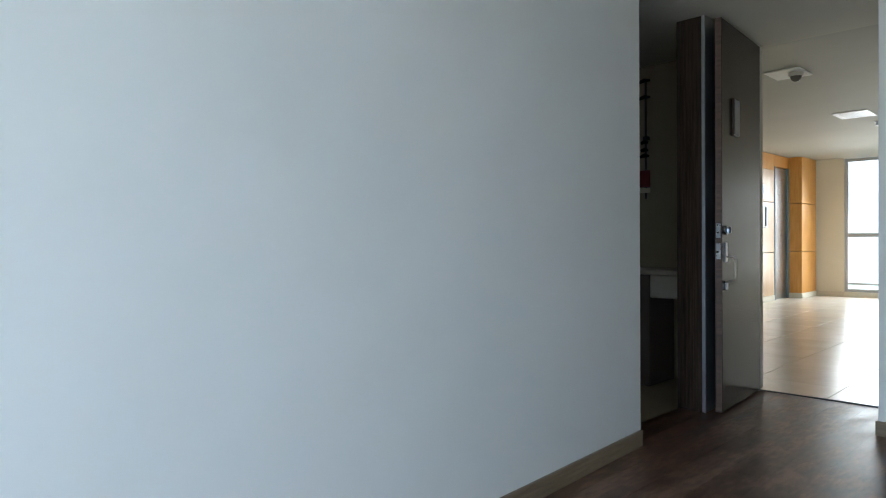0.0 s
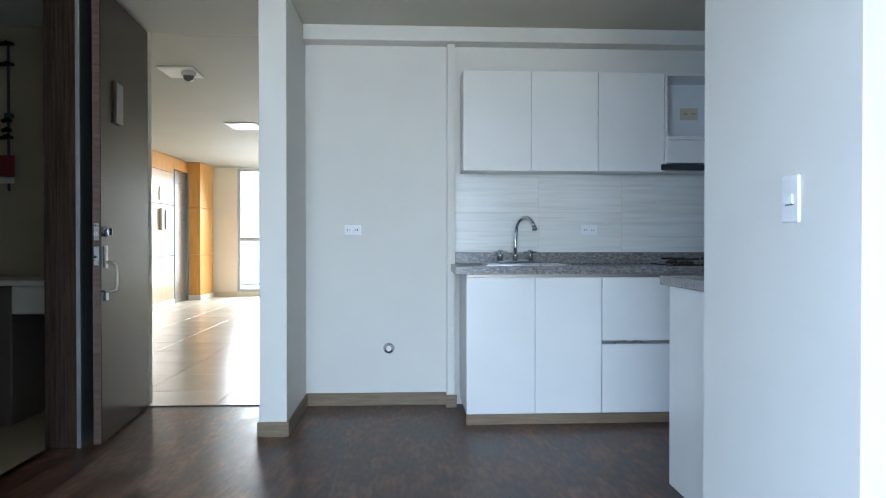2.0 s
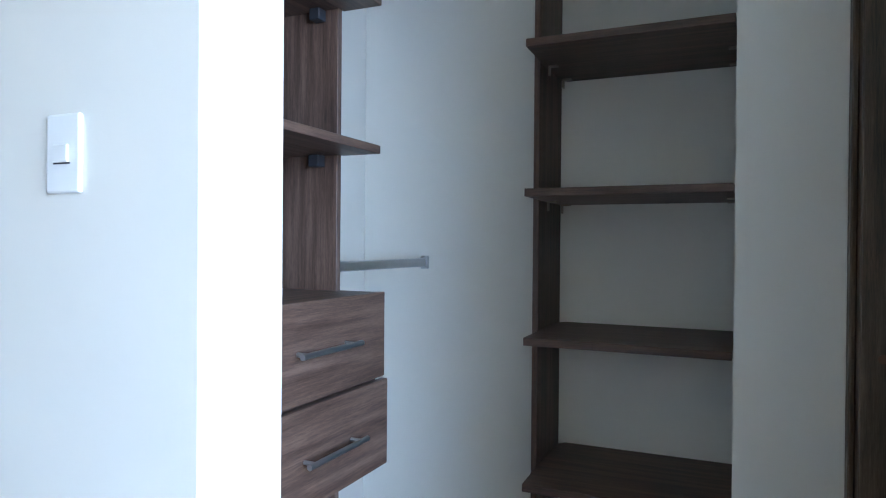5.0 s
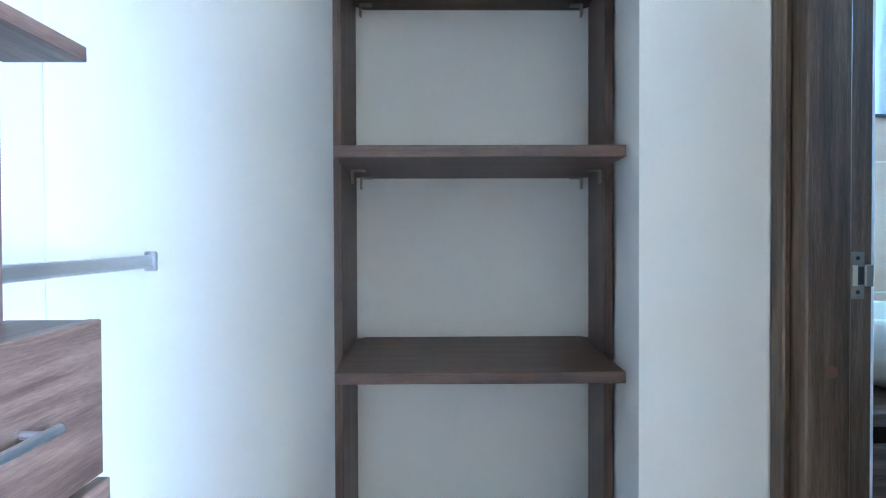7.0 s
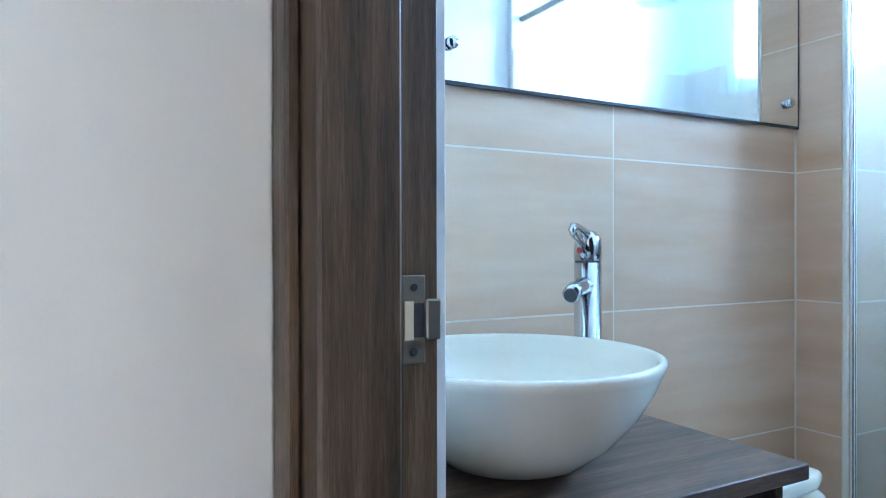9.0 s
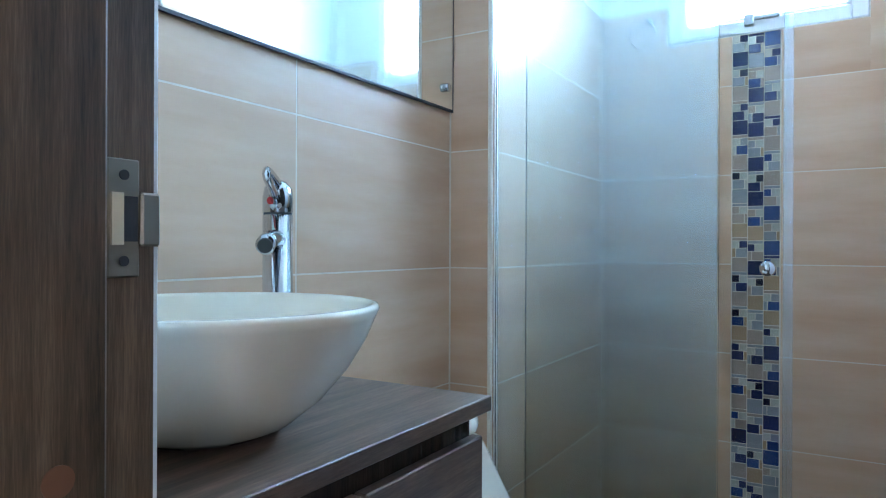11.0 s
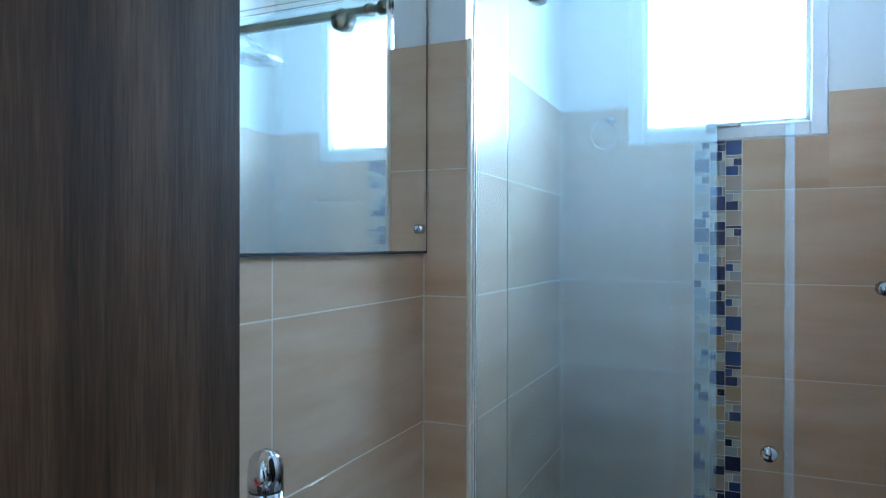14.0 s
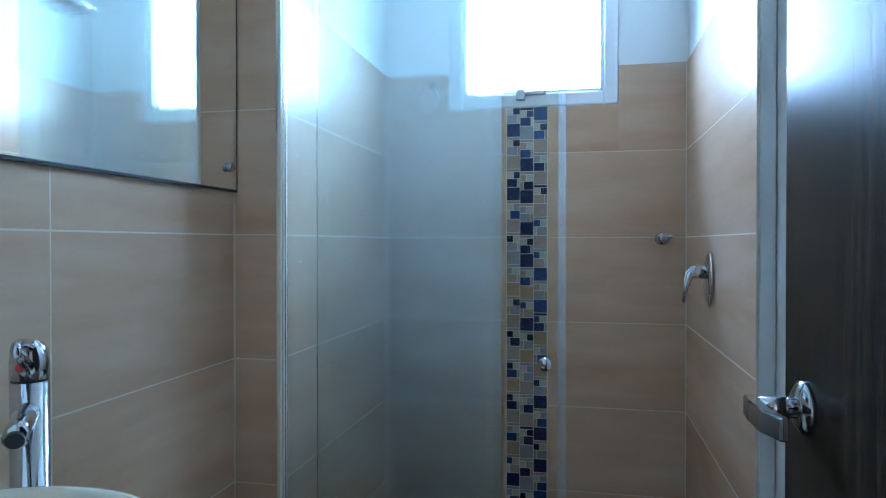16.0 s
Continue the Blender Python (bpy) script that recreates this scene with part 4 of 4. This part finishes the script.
# local +X is the way that the spout points
part("body", tube([(0, 0, 0.0), (0, 0, 0.006), (0, 0, 0.008), (0, 0, 0.264)], [0.028, 0.028, 0.023, 0.023], 32), M_CHROME, fc, "", True)
part("joint_ring", tube([(0, 0, 0.2642), (0, 0, 0.2672)], 0.0218, 28), M_DARK, fc)
part("head", tube([(0, 0, 0.2674), (0, 0, 0.290), (-0.003, 0, 0.304), (-0.006, 0, 0.312), (-0.008, 0, 0.315)], [0.0232, 0.0232, 0.0215, 0.015, 0.004], 32), M_CHROME, fc, "", True)
lever = tube([(-0.014, 0, 0.296), (0.005, 0, 0.309), (0.035, 0, 0.317), (0.07, 0, 0.322), (0.096, 0, 0.322), (0.104, 0, 0.317), (0.095, 0, 0.311), (0.07, 0, 0.304), (0.045, 0, 0.296), (0.018, 0, 0.285)], [0.010, 0.0085, 0.0068, 0.006, 0.006, 0.006, 0.006, 0.006, 0.0068, 0.008], 12)
part("lever", lever, M_CHROME, fc, "", True)
part("spout", tube([(0.012, 0, 0.226), (0.05, 0, 0.226), (0.09, 0, 0.222), (0.108, 0, 0.217)], [0.0145, 0.0142, 0.014, 0.014], 22), M_CHROME, fc, "", True)
part("aerator", tube([(0.1075, 0, 0.2172), (0.1125, 0, 0.2155)], 0.0105, 18), M_DARK, fc)
part("red_dot", tube([(0.021, -0.006, 0.285), (0.0250, -0.0072, 0.285)], 0.006, 14), M_RED, fc)

mir = thing("wall_mirror", "frameless wall mirror fixed with small metal screws", "mirror")
part("mirror_glass", boxes((2.828, 2.833, -0.699, 0.275, 1.392, 2.25), bevel=0.0008), M_MIRROR, mir)
part("worn_edge", boxes((2.8272, 2.8335, -0.6995, 0.275, 1.3865, 1.3915)), M_DARK, mir, "dark worn lower edge")
part("side_edge", boxes((2.8275, 2.8333, -0.7022, -0.6992, 1.3865, 2.25)), M_DARK, mir, "dark worn side edge")
for y, z in ((-0.662, 1.443), (0.235, 1.455), (-0.662, 2.2), (0.235, 2.2)):
    part("screw_cap", tube([(2.828, y, z), (2.818, y, z), (2.816, y, z)], [0.011, 0.011, 0.009], 18), M_CHROME, mir, "", True)

wc = thing("toilet", "white ceramic toilet with a cistern and chrome button", "toilet")
cis = prism([(2.50, -0.545), (2.50, -0.125), (2.832, -0.125), (2.832, -0.545)], 0.36, 0.642)
for v in cis.verts:
    if v.co.z > 0.6:
        v.co.x = 2.63 if v.co.x < 2.6 else v.co.x
        v.co.y = -0.335 + (v.co.y + 0.335) * 0.78
bmesh.ops.bevel(cis, geom=list(cis.edges), offset=0.03, segments=3, affect="EDGES", profile=0.5)
part("cistern", cis, M_CERAMIC, wc, "", True)
lidb = prism([(2.64, -0.495), (2.62, -0.45), (2.612, -0.335), (2.62, -0.22), (2.64, -0.175), (2.834, -0.175), (2.834, -0.495)], 0.644, 0.675)
bmesh.ops.bevel(lidb, geom=list(lidb.edges), offset=0.012, segments=3, affect="EDGES", profile=0.5)
lid = part("cistern_lid", lidb, M_CERAMIC, wc, "", True)
part("flush_button", lathe([(0.026, 0.674), (0.026, 0.680), (0.02, 0.686), (0, 0.688)], (2.79, -0.335, 0), 24), M_CHROME, lid, "", True)
bowl = lathe([(0.001, 0.0), (0.13, 0.0), (0.12, 0.14), (0.16, 0.36), (0.19, 0.455), (0.185, 0.462), (0.15, 0.462), (0.13, 0.40), (0.05, 0.28), (0, 0.26)], (0, 0, 0), 40)
bmesh.ops.scale(bowl, vec=(1.3, 1.0, 1.0), verts=bowl.verts)
bmesh.ops.translate(bowl, vec=(2.36, -0.335, 0), verts=bowl.verts)
part("pan", bowl, M_CERAMIC, wc, "", True)
seat = lathe([(0, 0.464), (0.192, 0.464), (0.198, 0.472), (0.192, 0.486), (0.15, 0.492), (0, 0.494)], (0, 0, 0), 40)
bmesh.ops.scale(seat, vec=(1.28, 1.0, 1.0), verts=seat.verts)
bmesh.ops.translate(seat, vec=(2.355, -0.335, 0), verts=seat.verts)
part("seat_lid", seat, M_PLASTIC, wc, "", True)

# shower enclosure
enc = thing("shower_screen", "frosted sliding glass shower screen on a metal rail", "shower screen")
fg = part("fixed_pane", boxes((2.186, 2.711, -0.722, -0.714, 0.02, 2.03), bevel=0.001), M_GLASS, enc, "clear glass pane")
film = part("frosted_film", boxes((2.19, 2.709, -0.7255, -0.7225, 0.022, 2.028)), M_FROST, fg, "frosted film on the glass")
film.visible_shadow = False
sg = part("sliding_pane", boxes((2.058, 2.642, -0.752, -0.744, 0.03, 2.06), bevel=0.001), M_GLASS, enc, "clear glass pane")
part("edge_seal", boxes((2.048, 2.066, -0.757, -0.739, 0.03, 2.06), bevel=0.002), glass("seal_plastic", (0.9, 0.96, 1.0), 0.09, 0.1), enc, "clear plastic edge seal")
part("wall_profile", boxes((2.712, 2.7158, -0.735, -0.7135, 0.02, 2.06), bevel=0.0008), plain("profile_plastic", (0.74, 0.70, 0.60), 0.4), enc)
rail = part("rail", tube([(2.722, -0.735, 2.0), (1.66, -0.735, 2.0)], 0.0125, 18), M_BRONZE, enc, "antique nickel rail", True)
part("rail_collar", tube([(2.722, -0.735, 2.0), (2.683, -0.735, 2.0)], 0.019, 18), M_BRONZE, rail, "", True)
part("rail_collar", tube([(2.66, -0.735, 2.0), (2.645, -0.735, 2.0)], 0.0165, 18), M_BRONZE, rail, "", True)
for x in (2.57, 2.14):
    part("roller", tube([(x, -0.758, 1.985), (x, -0.728, 1.985), (x, -0.716, 1.985)], [0.03, 0.03, 0.022], 22), M_BRONZE, rail, "", True)
part("door_knob", tube([(2.093, -0.744, 0.996), (2.093, -0.73, 0.996), (2.093, -0.722, 0.996), (2.093, -0.712, 0.996)], [0.008, 0.009, 0.016, 0.0145], 20), M_CHROME, sg, "chrome knob", True)

valve = thing("shower_valve", "chrome single lever shower valve on the tiled wall", "shower valve", at=(1.669, -1.17, 1.165))
part("escutcheon", lathe([(0.0, 0), (0.045, 0), (0.043, 0.006), (0.03, 0.012), (0, 0.013)], (0, 0, 0), 32), M_CHROME, valve, "", True)
valve.children[0].rotation_euler = (0, radians(90), 0)
valve.children[0].scale = (1.75, 1, 1)
part("lever", tube([(0.01, 0, 0.02), (0.045, 0, 0.02), (0.058, 0.005, 0.012), (0.066, 0.012, -0.02), (0.072, 0.02, -0.062)], [0.019, 0.019, 0.014, 0.008, 0.006], 16), M_CHROME, valve, "", True)
hk = thing("robe_hook", "small round chrome hook on the tiled wall", "hook", at=(1.748, -1.624, 1.279))
part("knob", tube([(0, 0, 0), (0, 0.012, 0), (0, 0.03, 0), (0, 0.045, 0), (0, 0.05, 0)], [0.022, 0.014, 0.013, 0.022, 0.018], 20), M_CHROME, hk, "", True)
part("arm", tube([(0, 0.04, 0), (-0.03, 0.045, 0.008)], 0.006, 10), M_CHROME, hk)
ring = thing("towel_ring", "thin chrome ring holder on the shower wall", "towel ring", at=(2.55, -1.624, 1.84))
part("mount", tube([(0, 0, 0), (0, 0.03, 0)], [0.014, 0.01], 16), M_CHROME, ring, "", True)
part("ring", tube([(0.045 * math.sin(a) + 0.02, 0.026, -0.05 + 0.05 * math.cos(a)) for a in (k * math.pi / 14 for k in range(29))], 0.0025, 8, False), M_CHROME, ring, "", True)
sh = thing("rain_shower", "round chrome rain shower head on a wall arm", "shower head", at=(1.66, -1.15, 2.15))
part("arm", tube([(0, 0, 0), (0.12, -0.02, 0.02), (0.22, -0.03, 0.01), (0.265, -0.035, -0.03)], 0.011, 12), M_CHROME, sh, "", True)
part("head", lathe([(0, 0.03), (0.03, 0.02), (0.07, 0.0), (0.082, -0.015), (0.08, -0.025), (0, -0.028)], (0.265, -0.035, -0.06), 36), M_CHROME, sh, "", True)
for k in range(24):
    r, a = (0.06, k * math.pi / 8) if k < 16 else (0.03, k * math.pi / 4)
    part("nozzle", tube([(0.265 + r * math.cos(a), -0.035 + r * math.sin(a), -0.087), (0.265 + r * math.cos(a), -0.035 + r * math.sin(a), -0.0895)], 0.004, 6), M_DARK, sh)

w3 = thing("window_3", "small white bathroom window with a bright frosted pane", "window", kind="structure")
FW = 0.048
for b in ((WX0 + 0.001, WX0 + FW, -1.70, -1.632, WZ0 + 0.001, WZ1 - 0.001), (WX1 - FW, WX1 - 0.001, -1.70, -1.632, WZ0 + 0.001, WZ1 - 0.001), (WX0 + FW, WX1 - FW, -1.70, -1.632, WZ0 + 0.001, WZ0 + FW), (WX0 + FW, WX1 - FW, -1.70, -1.632, WZ1 - FW, WZ1 - 0.001)):
    part("window_frame", boxes(b, bevel=0.004), M_PVC, w3)
for b in ((WX0 + FW, WX0 + FW + 0.014, -1.69, -1.65, WZ0 + FW, WZ1 - FW), (WX1 - FW - 0.014, WX1 - FW, -1.69, -1.65, WZ0 + FW, WZ1 - FW), (WX0 + FW, WX1 - FW, -1.69, -1.65, WZ0 + FW, WZ0 + FW + 0.014)):
    part("sash", boxes(b, bevel=0.002), M_PVC, w3)
pane = part("pane", boxes((WX0 + FW + 0.014, WX1 - FW - 0.014, -1.68, -1.675, WZ0 + FW + 0.014, WZ1 - FW)), M_PANE, w3, "frosted pane")
pane.visible_shadow = False
part("window_latch", boxes((2.14, 2.24, -1.632, -1.62, WZ0 + 0.04, WZ0 + 0.055), (2.215, 2.245, -1.632, -1.61, WZ0 + 0.022, WZ0 + 0.06), bevel=0.003), M_STEEL, w3)

# ---- pieces: tiles, mosaic, floor boards ----
ROWS_Z = (0.0, 0.085, 0.385, 0.685, 0.985, 1.285, 1.585, 1.885)
G = 0.0016


def tile_wall(parent, axis, plane, depth, spans, rows=ROWS_Z, material=M_TILE):
    """Wall tiles between the given joints; axis: the wall's normal; depth: signed thickness from the plane."""
    cache = {}
    for (a0, a1) in spans:
        for z0, z1 in zip(rows, rows[1:]):
            key = (round(a1 - a0, 4), round(z1 - z0, 4))
            if key not in cache:
                w, h = key[0] / 2 - G, key[1] / 2 - G
                d = abs(depth) / 2
                bm = boxes((-d, d, -w, w, -h, h) if axis == "x" else (-w, w, -d, d, -h, h), bevel=0.0004)
                me = bpy.data.meshes.new("tile")
                bm.to_mesh(me)
                bm.free()
                me.materials.append(material)
                cache[key] = me
            ob = new("tile", cache[key])
            ob.parent = parent
            c = plane + depth / 2
            ob.location = (c, (a0 + a1) / 2, (z0 + z1) / 2) if axis == "x" else ((a0 + a1) / 2, c, (z0 + z1) / 2)


def grout(name, b):
    setting(name, boxes(b), M_GROUT, "pale grout bed behind the wall tiles", "grout")


grout("grout_bed", (2.8383, 2.8445, -0.711, 0.50, 0, 1.884))
tile_wall(wall_van, "x", 2.8392, -0.0012, [(-0.703, -0.136), (-0.136, 0.464), (0.464, 0.5)])
grout("grout_bed", (2.7275, 2.843, -0.7115, -0.7054, 0, 1.884))
tile_wall(wall_stub2, "y", -0.7063, 0.0012, [(2.727, 2.837)])
grout("grout_bed", (2.7264, 2.7325, -1.63, -0.713, 0, 1.884))
tile_wall(wall_stub2, "x", 2.7273, -0.0012, [(-1.626, -1.03), (-1.03, -0.714)])
setting("tile_edge_trim", boxes((2.7160, 2.7265, -0.7125, -0.7030, 0, 1.886), bevel=0.002), plain("trim_plastic", (0.80, 0.75, 0.64), 0.4), "cream plastic tile edge trim on the corner", "trim")
grout("grout_bed", (1.6585, 1.6646, -1.63, -0.692, 0, 1.884))
tile_wall(wall_shw, "x", 1.6637, 0.0012, [(-1.626, -0.692)])
grout("grout_bed", (1.664, 2.727, -1.6375, -1.6304, 0, 1.7515))
grout("grout_bed", (1.664, 1.8915, -1.6375, -1.6304, 1.7515, 1.884))
grout("grout_bed", (2.4925, 2.727, -1.6375, -1.6304, 1.7515, 1.884))
low = ROWS_Z[:-1]
tile_wall(wall_win, "y", -1.6313, 0.0012, [(1.667, 2.135), (2.282, 2.725)], low)
tile_wall(wall_win, "y", -1.6313, 0.0012, [(1.667, 1.890 + G), (2.494 - G, 2.725)], (1.585, 1.885))
tile_wall(wall_win, "y", -1.6313, 0.0012, [(1.890 - G, 2.135), (2.282, 2.494 + G)], (1.585, 1.7505))

# mosaic strip of mixed glass and stone squares
rng = random.Random(7)
mos = thing("mosaic_strip", "upright mosaic strip of blue, sand, grey and white glass squares", "mosaic", kind="structure")
part("mosaic_bed", boxes((2.136, 2.281, -1.6303, -1.6275, 0.0, 1.7505)), M_GROUT, mos)
mcache = {}


def tessera(x0, x1, z0, z1, m):
    if x1 - x0 < 0.004 or z1 - z0 < 0.004 or z1 > 1.7495:
        return
    key = (round(x1 - x0, 4), round(z1 - z0, 4), m.name)
    if key not in mcache:
        w, h = key[0] / 2 - 0.0011, key[1] / 2 - 0.0011
        bm = boxes((-w, w, -0.0025, 0.0025, -h, h), bevel=0.0009)
        me = bpy.data.meshes.new("tessera")
        bm.to_mesh(me)
        bm.free()
        me.materials.append(m)
        mcache[key] = me
    ob = new("tessera", mcache[key])
    ob.parent = mos
    ob.location = ((x0 + x1) / 2, -1.6285, (z0 + z1) / 2)


NAVY, INK, BLUE, WHT, GRY, SAND, TAU = MOSAIC
CW = 0.0483
for col in range(3):
    x = 2.136 + col * CW
    z = 1.7495
    step = col
    while z > 0.03:
        kind = step % 4
        step += 1
        if kind == 0:
            h = CW
            tessera(x, x + CW, z - h, z, rng.choice((NAVY, SAND, TAU, GRY, SAND, BLUE, TAU, NAVY, TAU)))
        elif kind == 1:
            h = 0.0105
            tessera(x, x + CW, z - h, z, rng.choice((GRY, NAVY, TAU)))
        elif kind == 2:
            h = 0.0245
            cut = rng.choice((0.024, 0.026))
            a, b = (WHT, rng.choice((INK, BLUE, NAVY, GRY, TAU))) if rng.random() < 0.6 else (rng.choice((NAVY, INK, GRY)), WHT)
            tessera(x, x + cut, z - h, z, a)
            tessera(x + cut, x + CW, z - h, z, b)
        else:
            h = 0.031
            cut = rng.choice((0.010, 0.036))
            a, b = rng.choice((NAVY, NAVY, BLUE, GRY, TAU)), rng.choice((GRY, WHT, TAU, SAND))
            if cut < 0.02:
                a, b = b, a
            tessera(x, x + cut, z - h, z, a)
            tessera(x + cut, x + CW, z - h, z, b)
        z -= h

# kitchen backsplash tiles
splash = setting("backsplash", boxes((0.803, 2.99, 4.8125, 4.8178, 1.079, 1.634)), M_GROUT, "ribbed white kitchen backsplash tiles", "backsplash")
tile_wall(splash, "y", 4.8123, -0.0012, [(0.803, 1.403), (1.403, 2.003), (2.003, 2.603), (2.603, 2.99)], (1.079, 1.362, 1.6345), M_SPLASH)

# wood-look floor boards
floor_ob = bpy.data.objects["floor"]
bcache = {}
x = -1.54
row = 0
while x < 2.985:
    x1 = min(x + 0.184, 2.99)
    y = -3.6 - (row * 5 % 3) * 0.41
    while y < 4.83:
        ya, yb = max(y, -3.6), min(y + 1.22, 4.834)
        y += 1.22
        if yb - ya < 0.02:
            continue
        key = (round(x1 - x, 3), round(yb - ya, 3))
        if key not in bcache:
            bm = boxes((-key[0] / 2 + 0.0001, key[0] / 2 - 0.0001, -key[1] / 2 + 0.0001, key[1] / 2 - 0.0001, -0.006, 0), bevel=0.0003)
            me = bpy.data.meshes.new("floor_board")
            bm.to_mesh(me)
            bm.free()
            me.materials.append(M_FLOOR)
            bcache[key] = me
        ob = new("floor_board", bcache[key])
        ob.parent = floor_ob
        ob.location = ((x + x1) / 2, (ya + yb) / 2, 0)
    x = x1
    row += 1

# lobby floor tiles
lobby_tiles = []
for y0, y1 in ((4.866, 5.3325), (5.3365, 5.9755)):
    bm = boxes((-0.3225, 0.3225, (y0 - y1) / 2, (y1 - y0) / 2, -0.0078, 0.0), bevel=0.0012)
    tm = bpy.data.meshes.new("tile")
    bm.to_mesh(tm)
    bm.free()
    tm.materials.append(M_LOBBY_TILE)
    lobby_tiles.append((tm, (y0 + y1) / 2))
for i in range(7):
    for j in range(16):
        tm, yc = lobby_tiles[min(j, 1)]
        ob = new("tile", tm)
        ob.parent = lobby_floor
        ob.location = (-0.564 - i * 0.65, yc + max(j - 1, 0) * 0.643, 0)
